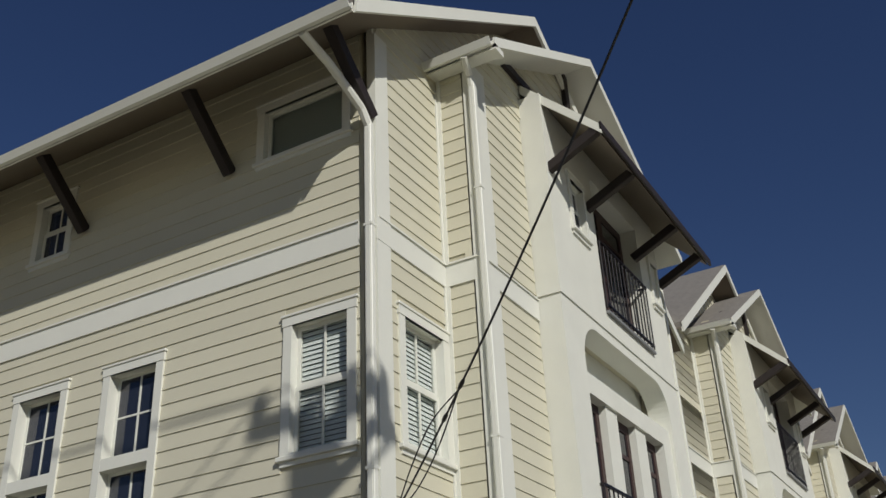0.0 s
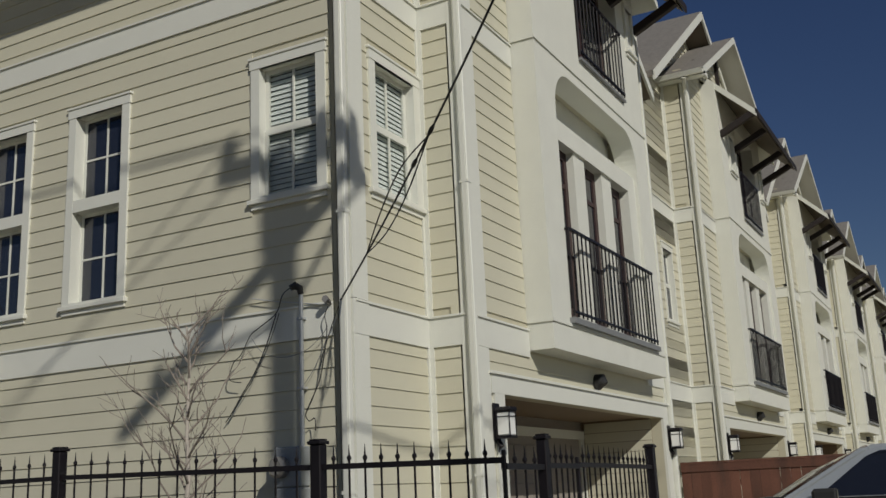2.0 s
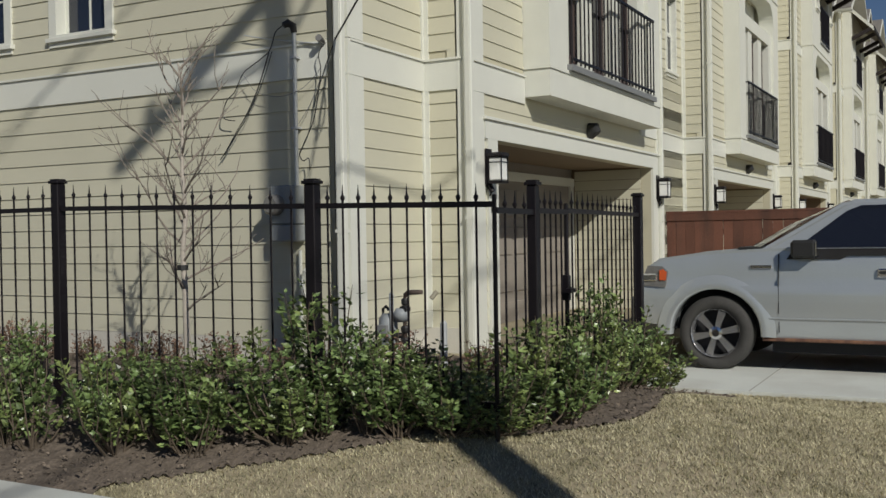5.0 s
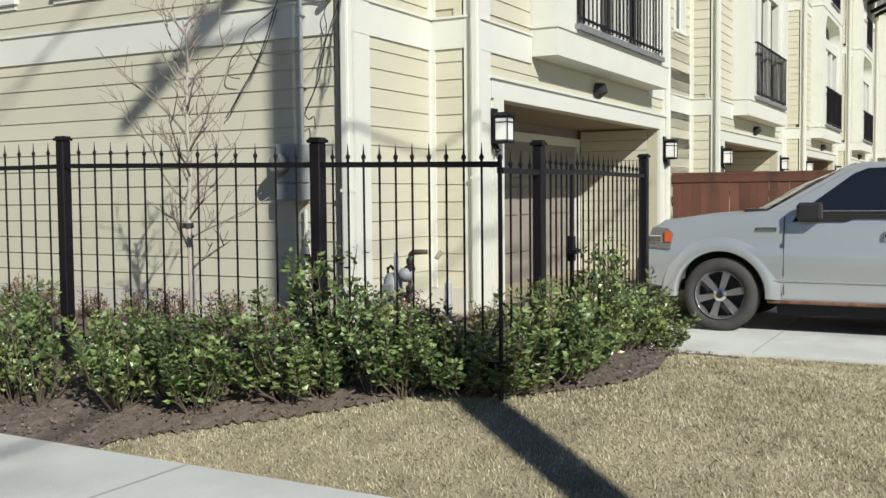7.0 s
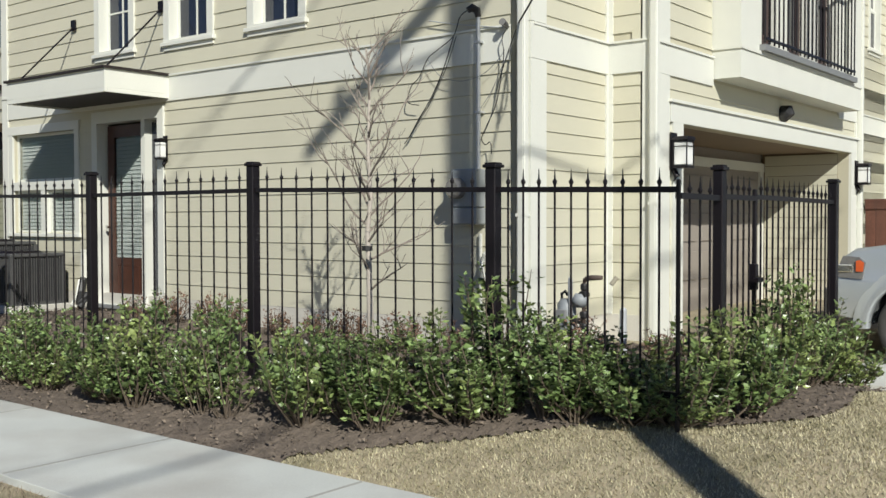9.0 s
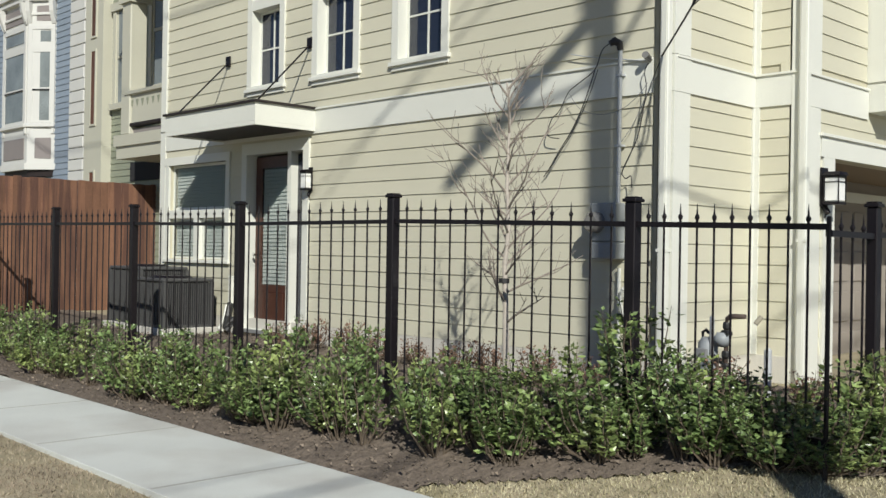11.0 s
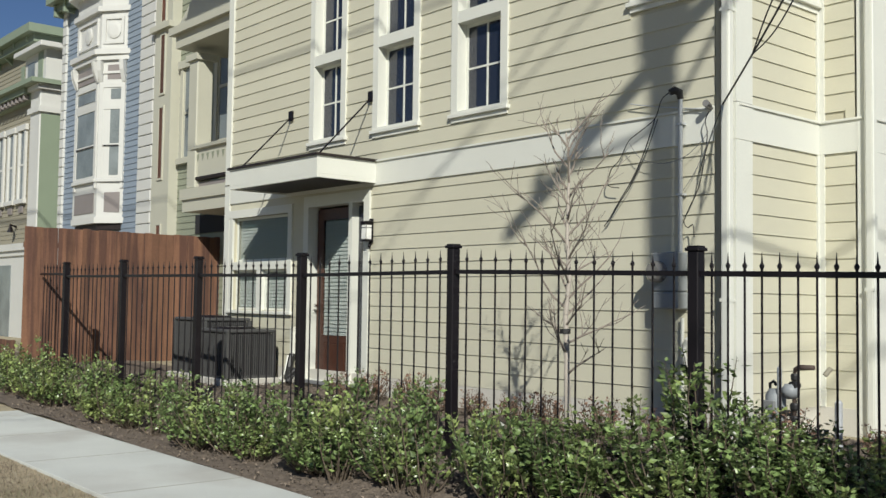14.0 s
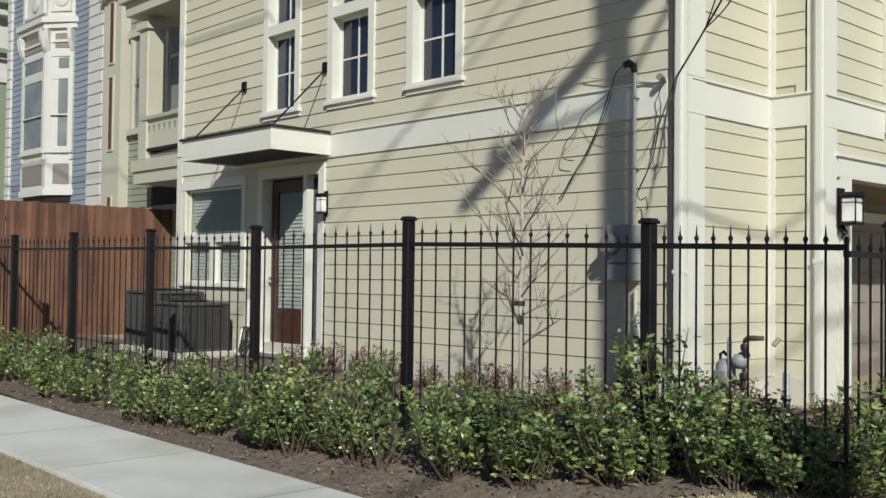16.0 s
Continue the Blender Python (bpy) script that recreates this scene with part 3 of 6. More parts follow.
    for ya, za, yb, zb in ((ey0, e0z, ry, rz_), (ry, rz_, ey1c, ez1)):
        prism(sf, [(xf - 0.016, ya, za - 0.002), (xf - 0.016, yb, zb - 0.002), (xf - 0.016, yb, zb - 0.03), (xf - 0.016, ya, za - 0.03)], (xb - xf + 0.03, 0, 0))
    part("soffit", sf, M["soffit"], h, "tan soffit, darkened for the eave shade")
    # gable wall above the recess
    gb = prism(bmesh.new(), [(-0.001, ey0 + 1.14 if i == 0 else ey0 + 0.9, 9.2), (-0.001, ey0 + 1.14 if i == 0 else ey0 + 0.9, 9.32), (-0.001, ry, rz_ - 0.05), (-0.001, o + 8.35, ez1 if i == 5 else 9.0), (-0.001, o + 8.35, 8.9)], (-0.14, 0, 0))
    part("gable_wall", gb, M["siding"], h)
    gs = bmesh.new()
    z = 9.25
    while z < 11.7:
        ya, yb = max(o, ry - (rz_ - z) / SL), ry + (rz_ - z) / SL
        yc, yd = max(o, ry - (rz_ - z - LAP) / SL), ry + (rz_ - z - LAP) / SL
        if yd - yc > 0.1:
            raked_board(gs, 0.0, ya, yb, yc, yd, z)
        z += LAP
    part("gable_siding", gs, M["siding_joined"], h)
    # front gable over the projection
    gx, gy0, gy1, gry, ge, gr = 0.98, o + 1.16, o + 8.28, o + 4.72, 9.50, 11.54
    gsl = (gr - ge) / (gry - gy0)
    fr = slab([(gx, gy0, ge + 0.08), (gx, gry, gr + 0.08), (-3.0, gry, gr + 0.08), (-3.0, gy0, ge + 0.08)], 0.08)
    prism(fr, [(gx, gry, gr + 0.08), (gx, gy1, ge + 0.08), (-3.0, gy1, ge + 0.08), (-3.0, gry, gr + 0.08)], (0, 0, -0.08))
    part("front_gable_roof", fr, M["roof"], h, "grey shingle cross gable")
    for ya, za, yb, zb in ((gy0, ge, gry, gr), (gry, gr, gy1, ge)):
        part("rake_board", prism(bmesh.new(), [(gx + 0.03, ya, za + 0.075), (gx + 0.03, yb, zb + 0.075), (gx + 0.03, yb, zb - 0.075), (gx + 0.03, ya, za - 0.075)], (-0.045, 0, 0)), M["trim"], h, "white gable rake board")
        part("gable_soffit", prism(bmesh.new(), [(gx - 0.016, ya, za - 0.002), (gx - 0.016, yb, zb - 0.002), (gx - 0.016, yb, zb - 0.03), (gx - 0.016, ya, za - 0.03)], (-gx + 0.02, 0, 0)), M["trim"], h)
    parts("eave_return", ((0.0, gx - 0.02, gy0 + 0.03, o + 1.39, ge - 0.06, ge - 0.04), (gx - 0.05, gx + 0.03, gy0, gy0 + 0.22, ge - 0.10, ge - 0.02)), M["trim"], h)
    gutter(h, (0.02, gy0, ge + 0.03), (gx, gy0, ge + 0.03))
    gs = bmesh.new()
    prism(gs, [(P - 0.14, o + 1.42, 9.5), (P - 0.14, o + 1.42, 9.72), (P - 0.14, gry, gr - 0.06), (P - 0.14, o + 8.30, 9.6), (P - 0.14, o + 8.30, 9.5)], (0.138, 0, 0))
    z = 9.6
    while z < 11.5:
        ya, yb = gry - (gr - z) / gsl, gry + (gr - z) / gsl
        yc, yd = gry - (gr - z - LAP) / gsl, gry + (gr - z - LAP) / gsl
        if yd - yc > 0.1:
            raked_board(gs, P, max(ya, o + 1.42), min(yb, o + 8.35), max(yc, o + 1.42), min(yd, o + 8.35), z)
        z += LAP
    part("gable_siding", gs, M["siding_joined"], h, "cream lap siding of the front gable")
    parts("half_timber", ((P + 0.02, P + 0.09, gry - 0.07, gry + 0.07, 9.9, 11.5), (P + 0.02, P + 0.085, o + 2.4, o + 7.0, 10.18, 10.30)), M["darkwood"], h)
    # shed roof over the upper balcony, on braces
    sx, sz, wz = 1.58, 9.12, 10.22
    sr = prism(bmesh.new(), [(P + 0.02, o + 2.98, wz), (sx, o + 2.98, sz), (sx, o + 2.98, sz - 0.05), (P + 0.02, o + 2.98, wz - 0.06)], (0, 4.78, 0))
    part("shed_roof", sr, M["roof"], h, "steep shed roof over the upper balcony")
    part("shed_soffit", prism(bmesh.new(), [(P + 0.03, o + 3.0, wz - 0.062), (sx - 0.03, o + 3.0, sz - 0.052), (sx - 0.03, o + 3.0, sz - 0.09), (P + 0.03, o + 3.0, wz - 0.12)], (0, 4.74, 0)), M["soffit"], h, "tan boarded soffit, darkened for the roof shade")
    part("shed_fascia", prism(bmesh.new(), [(P + 0.03, o + 2.95, wz - 0.02), (sx + 0.02, o + 2.95, sz - 0.02), (sx + 0.02, o + 2.95, sz - 0.16), (P + 0.03, o + 2.95, wz - 0.18)], (0, 0.03, 0)), M["trim"], h, "white shed fascia")
    part("dark_edge", boxes((sx, sx + 0.03, o + 2.95, o + 7.77, sz - 0.10, sz + 0.02)), M["darkwood"], h)
    for yy in (3.02, 4.30, 6.18, 7.38):
        strut(h, (B - 0.02, o + yy, 8.72), (sx - 0.06, o + yy, sz - 0.05))
    downspout(h, P + 0.08, o + 1.37, 0.15, 9.16, [(P + 0.08, o + 1.32, 9.28), (P + 0.12, o + 1.12, 9.43)], 0.09, 0.075)
    downspout(h, P + 0.07, o + 8.27, 0.15, 9.2, (), 0.08, 0.07)
    return h


houses = [townhouse(i) for i in range(6)]

# ---- the long side wall of the corner house ----
side_len = 9.17
sholes = [(-1.16, -0.24, 4.38, 5.95, "hung", True), (-3.80, -2.86, 3.63, 6.00, "stack", False), (-5.34, -4.40, 3.63, 6.00, "stack", False), (-6.82, -5.95, 3.63, 6.00, "stack", False),
          (-1.66, -0.31, 8.00, 8.87, "slide", True), (-5.50, -4.75, 7.80, 8.82, "hung", False), (-9.02, -7.22, 1.28, 2.86, "four", True)]
dox = (-6.74, -5.84)
h0 = houses[0]
wl = part("wall", wall_mesh(side_len, 0.0, 9.36, [(a + side_len + 0.10, b + side_len - 0.10, c + 0.06, d - 0.11) for a, b, c, d, *_ in sholes] + [(-6.80 + side_len, -5.46 + side_len, 0.40, 2.80)]), M["core"], h0, "long cream lap-sided street wall")
wl.location = (-side_len, 0, 0)
clad(wl, (0, 0), 0, side_len, ZB, 9.4276, [(a + side_len, b + side_len, c, d) for a, b, c, d, *_ in sholes] + [(-6.90 + side_len, -5.36 + side_len, 0.0, 2.92), (0, 9.2, 2.97, 3.27), (0, 9.2, 6.53, 6.80), (side_len - 0.20, side_len + 1, 0, 20), (0, 0.14, 0, 20)])
for a, b, c, d, st, bl in sholes:
    if st != "four":
        window(h0, (0, 0), 0, a, b, c, d, st, bl)
w4 = part("window", boxes((0, 0.1, -0.035, 0, 0.05, 1.48), (1.70, 1.80, -0.035, 0, 0.05, 1.48), (-0.012, 1.812, -0.04, 0, 1.46, 1.58), (0.1, 1.70, -0.03, 0.06, 0.66, 0.78), (0.84, 0.96, -0.028, 0.06, 0.05, 0.66)), M["trim"], h0, "white-trimmed window with blinds")
w4.location = (-9.02, 0, 1.28)
part("sill", box(-0.03, 1.83, -0.06, 0.05, 0, 0.05, 0.006), M["trim"], w4)
for a, b, c, d in ((0.1, 0.84, 0.05, 0.66), (0.96, 1.70, 0.05, 0.66), (0.1, 1.70, 0.78, 1.46)):
    part("sash", boxes((a, a + 0.04, 0.045, 0.075, c, d), (b - 0.04, b, 0.045, 0.075, c, d), (a + 0.04, b - 0.04, 0.045, 0.075, c, c + 0.04), (a + 0.04, b - 0.04, 0.045, 0.075, d - 0.04, d)), M["trim"], w4)
    part("pane", box(a + 0.04, b - 0.04, 0.056, 0.061, c + 0.04, d - 0.04), M["doorglass"], w4).visible_shadow = False
bl = bmesh.new()
for i in range(27):
    z = 0.08 + i * 0.051
    prism(bl, [(0.11, 0.107, z - 0.026), (0.11, 0.110, z - 0.027), (0.11, 0.126, z + 0.021), (0.11, 0.123, z + 0.022)], (1.58, 0, 0))
part("blind", bl, M["blind"], w4, "pale horizontal slat blind")
parts("band_board", ((-side_len, -0.201, -0.03, 0, 2.97, 3.27), (-side_len, -0.201, -0.05, -0.0301 + 0.03, 3.27, 3.292), (-side_len, -0.201, -0.03, 0, 6.53, 6.80), (-side_len, -0.201, -0.05, 0, 6.80, 6.822)), M["trim"], h0)
part("corner_board", box(-side_len - 0.02, -side_len + 0.13, -0.034, 0, 0.3, 9.1), M["trim"], h0)
parts("foundation", ((-side_len, 0.0, 0.012, 0.15, -0.2, ZB), (-0.15, -0.012, 0.15, 1.42, -0.2, ZB)), M["slab"], h0)
parts("foundation_skirt", ((-side_len, -6.9, -0.012, 0.0, 0.0, ZB), (-5.36, -0.2, -0.012, 0, 0.0, ZB), (0.0, 0.012, 0.22, 1.40, 0.0, ZB)), M["slab"], h0)
parts("return_base", ((0.013, P + 0.03, 1.398, 1.42, 0.0, ZB), (P, P + 0.02, 1.421, 1.87, 0.0, ZB)), M["slab"], h0)
parts("back_wall", ((-side_len, -side_len + 0.15, 0.16, 10.2, 0, 9.4), (-side_len + 0.15, -0.2, 10.0, 10.15, 0, 9.0)), M["siding"], h0)
parts("inner_floor", ((-9.0, -0.17, 0.17, 9.9, 3.0, 3.15), (-9.0, -0.17, 0.17, 9.9, 6.5, 6.65), (-9.0, -0.17, 2.6, 2.7, 0.1, 9.0)), M["room"], h0)
# eave with gutter, fascia and dark braces
part("fascia", boxes((-9.6, 0.50, EAVE[0] - 0.025, EAVE[0], EAVE[1] - 0.08, EAVE[1] + 0.02)), M["trim"], h0, "white fascia board")
gutter(h0, (-9.6, EAVE[0] - 0.025, EAVE[1] + 0.005), (0.52, EAVE[0] - 0.025, EAVE[1] + 0.005))
for xx in (-0.02, -2.05, -4.50, -7.0, -9.0):
    strut(h0, (xx, -0.03, 8.06), (xx, -0.84, 8.82), 0.12, 0.15)
downspout(h0, -0.025, -0.085, 0.25, 7.95, [(-0.04, -0.20, 8.10), (-0.10, -0.72, 8.40), (-0.12, EAVE[0] - 0.03, 8.52)], 0.09, 0.07)
# entrance door with sidelight
en = part("entrance_door", ring(-6.90, -5.36, 0.38, 2.93, 0.12, 0.12, 0.04, 0.15, -0.04, 0.14), M["trim"], h0, "white door surround")
part("jamb", box(-5.84, -5.76, -0.02, 0.14, 0.42, 2.78), M["trim"], en)
part("threshold", box(-6.8, -5.46, -0.08, -0.041, 0.36, 0.41, 0.006), M["grey"], en)
part("door_leaf", boxes((-6.74, -6.60, 0.10, 0.14, 0.42, 2.75), (-5.98, -5.84, 0.10, 0.14, 0.42, 2.75), (-6.60, -5.98, 0.10, 0.14, 0.42, 1.02), (-6.60, -5.98, 0.10, 0.14, 2.60, 2.75), (-6.52, -6.06, 0.092, 0.10, 0.52, 0.92, 0.01)), M["door"], en, "red-brown wooden door with tall glass")
part("pane", box(-6.60, -5.98, 0.115, 0.12, 1.02, 2.60), M["doorglass"], en).visible_shadow = False
part("sidelight_pane", box(-5.76, -5.48, 0.09, 0.10, 0.55, 2.75), M["glass"], en).visible_shadow = False
bl = bmesh.new()
for i in range(30):
    z = 1.05 + i * 0.052
    prism(bl, [(-6.6, 0.128, z - 0.026), (-6.6, 0.131, z - 0.027), (-6.6, 0.147, z + 0.021), (-6.6, 0.144, z + 0.022)], (0.62, 0, 0))
part("blind", bl, M["blind"], en, "pale slat blind in the door glass")
part("knob", tube(bmesh.new(), [(-6.68, 0.10, 1.42), (-6.68, 0.05, 1.42), (-6.68, 0.03, 1.42)], [0.012, 0.014, 0.03], 10), M["chrome"], en)
# flat canopy on rods
ca = part("canopy", box(-7.42, -5.25, -0.92, -0.001, 3.05, 3.27), M["trim"], h0, "flat white entrance canopy")
parts("canopy_edge", ((-7.42, -5.25, -0.92, -0.88, 3.0, 3.049), (-5.29, -5.25, -0.879, 0, 3.0, 3.049), (-7.42, -7.38, -0.879, 0, 3.0, 3.049)), M["trim"], ca)
part("canopy_soffit", boxes((-7.379, -5.291, -0.879, 0.0, 3.02, 3.047)), M["darkwood"], ca, "dark timber canopy soffit")
part("canopy_roof", boxes((-7.45, -5.22, -0.95, 0.0, 3.271, 3.30)), M["darkwood"], ca, "dark metal canopy roof")
for xx in (-7.30, -5.38):
    part("rod", tube(bmesh.new(), [(xx, -0.02, 4.12), (xx, -0.82, 3.30)], 0.011, 6), M["iron"], ca, "black tie rod")
    part("rod_plate", boxes((xx - 0.05, xx + 0.05, -0.045, -0.022, 4.06, 4.20)), M["iron"], ca)


# ---- ground, pavement, driveway, lawn ----
def ss(a, b, v):
    t = min(1.0, max(0.0, (v - a) / (b - a)))
    return t * t * (3 - 2 * t)


def gz(x, y):
    """Height of the ground: a low mound under the hedge and a raised yard behind the fence."""
    bed = 0.33 * ss(-4.5, 0.6, x) * min(1.0, max(0.0, (y + 3.5) / 1.1)) * (1 - ss(-0.6, 1.6, y) * ss(1.2, 2.2, x)) * (1 - ss(3.0, 6.0, x))
    yard = 0.28 * ss(-2.3, -1.5, y) * (1 - ss(1.5, 2.4, x))
    return max(bed, yard * (1 - ss(1.3, 1.7, y) * ss(-0.5, 0.2, x))) + 0.008 * max(0.0, min(-x, 14.0))


def frange(a, b, s):
    n = max(1, int(round((b - a) / s)))
    return [a + (b - a) * i / n for i in range(n + 1)]


def sheet(name, xs, ys, lift, material, inside=None, kind="structure", label="", rough=0.0):
    bm = bmesh.new()
    vs = {}
    rng = random.Random(5)
    for i, x in enumerate(xs):
        for j, y in enumerate(ys):
            vs[i, j] = bm.verts.new((x, y, gz(x, y) + lift + rng.uniform(-rough, rough)))
    for i in range(len(xs) - 1):
        for j in range(len(ys) - 1):
            if inside is None or inside((xs[i] + xs[i + 1]) / 2, (ys[j] + ys[j + 1]) / 2):
                bm.faces.new((vs[i, j], vs[i + 1, j], vs[i + 1, j + 1], vs[i, j + 1]))
    for v in [v for v in bm.verts if not v.link_faces]:
        bm.verts.remove(v)
    for f in bm.faces:
        f.smooth = True
    return tagged(part(name, bm, material), label, name, kind=kind)


def walk_in(x):
    return -3.50 + 0.016 * (2.3 - x)


def mulch_edge(x):
    """The near edge of the planted bed in front of the fence, as y."""
    if x < 0.4:
        return walk_in(x) + 0.02
    y = -3.38 + 0.57 * (min(x, 2.05) - 0.4) + 0.03 * math.sin(3 * x)
    return y + 0.35 * max(0.0, min(x, 2.7) - 2.05) + 1.6 * max(0.0, x - 2.7)


def in_bed(x, y):
    j = 0.04 * noise.noise((x * 2.5, y * 2.5, 0)) + 0.015 * noise.noise((x * 9, y * 9, 3))
    x, y = x + j, y + (j if x > 0.3 else 0.25 * j)
    if y < walk_in(x) or x > 3.05 + 0.06 * math.sin(4 * y) or y > 1.7:
        return False
    if x > 0.3 and y < mulch_edge(x):
        return False
    return y < -0.0 if x < 0.0 else (x > 0.0 and not (x < 2.0 and y > 1.0))


gx = [-600, -250, -120, -60, -35, -25] + frange(-20, 9, 0.25) + [14, 25, 60, 120, 250, 600]
gyv = [-600, -250, -120, -60, -30, -15] + frange(-9, 5, 0.2) + [8, 14, 25, 60, 120, 250, 600]
sheet("ground", gx, gyv, -0.035, M["lawn"], label="dormant straw-coloured grass ground")
sheet("planting_bed", frange(-16, -2, 0.14) + frange(-1.95, 3.3, 0.025), frange(-3.7, 1.9, 0.03), -0.016, M["mulch"], in_bed, label="dark brown mulch bed under the hedge", rough=0.012)

sheet("road", [-200, -60, -20, 0, 20, 60, 200], frange(-17.5, -8.3, 1.5), -0.02, M["asphalt"], label="grey asphalt street")
part("kerb", box(-200, 200, -8.3, -8.15, -0.1, 0.06, 0.02), M["concrete"])["kind"] = "structure"
pv = tagged(new("pavement"), "pale concrete pavement in jointed slabs", "pavement", kind="structure")
x = 8.35
while x > -34:
    a, b = x - 1.80, x - 0.002
    pts = [(a, walk_in(a)), (b, walk_in(b)), (b, walk_in(b) - 1.22), (a, walk_in(a) - 1.22)]
    bm = prism(bmesh.new(), [(px_, py_, gz(px_, py_) * 0.3 + 0.012) for px_, py_ in pts], (0, 0, -0.12))
    bmesh.ops.bevel(bm, geom=[e for e in bm.edges if max(v.co.z for v in e.verts) > -0.05 and abs(e.verts[0].co.z - e.verts[1].co.z) < 0.05], offset=0.003, segments=1, affect="EDGES")
    part("slab", bm, M["concrete"], pv)
    part("joint", prism(bmesh.new(), [(px_, py_, gz(px_, py_) * 0.3 + 0.0135) for px_, py_ in ((b - 0.012, walk_in(b) - 0.01), (b + 0.016, walk_in(b) - 0.01), (b + 0.016, walk_in(b) - 1.2), (b - 0.012, walk_in(b) - 1.2))], (0, 0, -0.02)), M["joint"], pv)
    x -= 1.80
dr = tagged(new("driveway"), "pale concrete driveway", "driveway", kind="structure")
for k in range(7):
    xa = 0.55 + k * 2.6
    part("slab", box(xa, xa + 2.598, 1.86, 6.9, -0.10, 0.004, 0.002), M["concrete"], dr)
    part("joint", box(xa - 0.009, xa + 0.007, 1.87, 6.89, -0.02, 0.0055), M["joint"], dr)
for k in range(6):
    part("slab", box(0.55 + k * 2.6, 3.148 + k * 2.6, 6.902, 11.6, -0.10, 0.004, 0.004), M["concrete"], dr)
part("slab", box(-1.4, 0.54, 2.13, 7.93, -0.10, 0.03), M["concrete"], dr)


# ---- lawn blades and mulch chips ----
def scatter(name, n, area, test, size, material, seed, label, flat=False):
    rng = np.random.default_rng(seed)
    verts, faces = [], []
    x0, x1, y0, y1 = area
    k = 0
    while k < n:
        px_, py_ = rng.uniform(x0, x1), rng.uniform(y0, y1)
        k += 1
        if not test(px_, py_):
            continue
        z = gz(px_, py_)
        a = rng.uniform(0, math.tau)
        s = size * rng.uniform(0.5, 1.25)
        c, d = math.cos(a), math.sin(a)
        i = len(verts)
        if flat:
            w, up = s * rng.uniform(0.25, 0.6), rng.uniform(0.004, 0.025)
            verts += [(px_ - c * s - d * w, py_ - d * s + c * w, z), (px_ + c * s - d * w, py_ + d * s + c * w, z + up), (px_ + c * s + d * w, py_ + d * s - c * w, z + up * 0.7), (px_ - c * s + d * w, py_ - d * s - c * w, z + up)]
            faces.append((i, i + 1, i + 2, i + 3))
        else:
            lean = rng.uniform(0.4, 2.2)
            w = 0.003
            verts += [(px_ - d * w, py_ + c * w, z - 0.035), (px_ + d * w, py_ - c * w, z - 0.035), (px_ + c * s * lean, py_ + d * s * lean, z - 0.026 + s * 0.75)]
            faces.append((i, i + 1, i + 2))
    me = bpy.data.meshes.new(name)
    me.from_pydata(verts, [], faces)
    me.materials.append(material)
    return tagged(new(name, me), label, name, kind="stuff")


def on_lawn(x, y):
    return not in_bed(x, y - 0.06) and y > walk_in(x) + 0.01 and y < 1.86 and x > 0.3 and (x > 3.0 or y < mulch_edge(min(x, 3.0)) + 0.12)


scatter("grass", 210000, (0.3, 6.6, -3.6, 1.86), on_lawn, 0.019, M["blade"], 3, "dry straw-coloured lawn grass")
scatter("verge_grass", 80000, (-9.0, 4.0, -7.2, -4.6), lambda x, y: y < walk_in(x) - 1.23, 0.019, M["verge"], 4, "dry straw-coloured verge grass")
scatter("mulch_chip", 14000, (-9, 3.1, -3.6, 1.7), in_bed, 0.013, M["chip"], 6, "loose dark mulch chips", flat=True)

# ---- iron fence ----
fence = thing("iron_fence", "black iron picket fence with spear finials", "fence")
posts = [(1.255 - 2.44 * i, -2.347 + 0.102 * i) for i in range(7)]
tops = [1.87, 1.97, 1.97, 2.0, 2.02, 2.04, 2.06]


def post(p, top, w=0.040, cap=True):
    g = gz(*p)
    bm = box(p[0] - w, p[0] + w, p[1] - w, p[1] + w, g - 0.12, top - 0.03, 0.006)
    ob = part("post", bm, M["iron"], fence)
    if cap:
        c = box(p[0] - w - 0.012, p[0] + w + 0.012, p[1] - w - 0.012, p[1] + w + 0.012, top - 0.03, top - 0.008, 0.004)
        prism(c, [(p[0] - w, p[1] - w, top - 0.008), (p[0] + w, p[1] - w, top - 0.008), (p[0] + w, p[1] + w, top - 0.008), (p[0] - w, p[1] + w, top - 0.008)], (0, 0, 0.012))
        part("cap", c, M["iron"], ob)
    return ob


pick = bmesh.new()
tube(pick, [(0, 0, 0), (0, 0, 1)], 0.0078, 6)
picket_mesh = mesh_of("picket", pick, M["iron"])
fin = tube(bmesh.new(), [(0, 0, 0), (0, 0, 0.014), (0, 0, 0.024), (0, 0, 0.036), (0, 0, 0.048), (0, 0, 0.112)], [0.0085, 0.0085, 0.0145, 0.0145, 0.0065, 0.0015], 8)
finial_mesh = mesh_of("finial", fin, M["iron"])


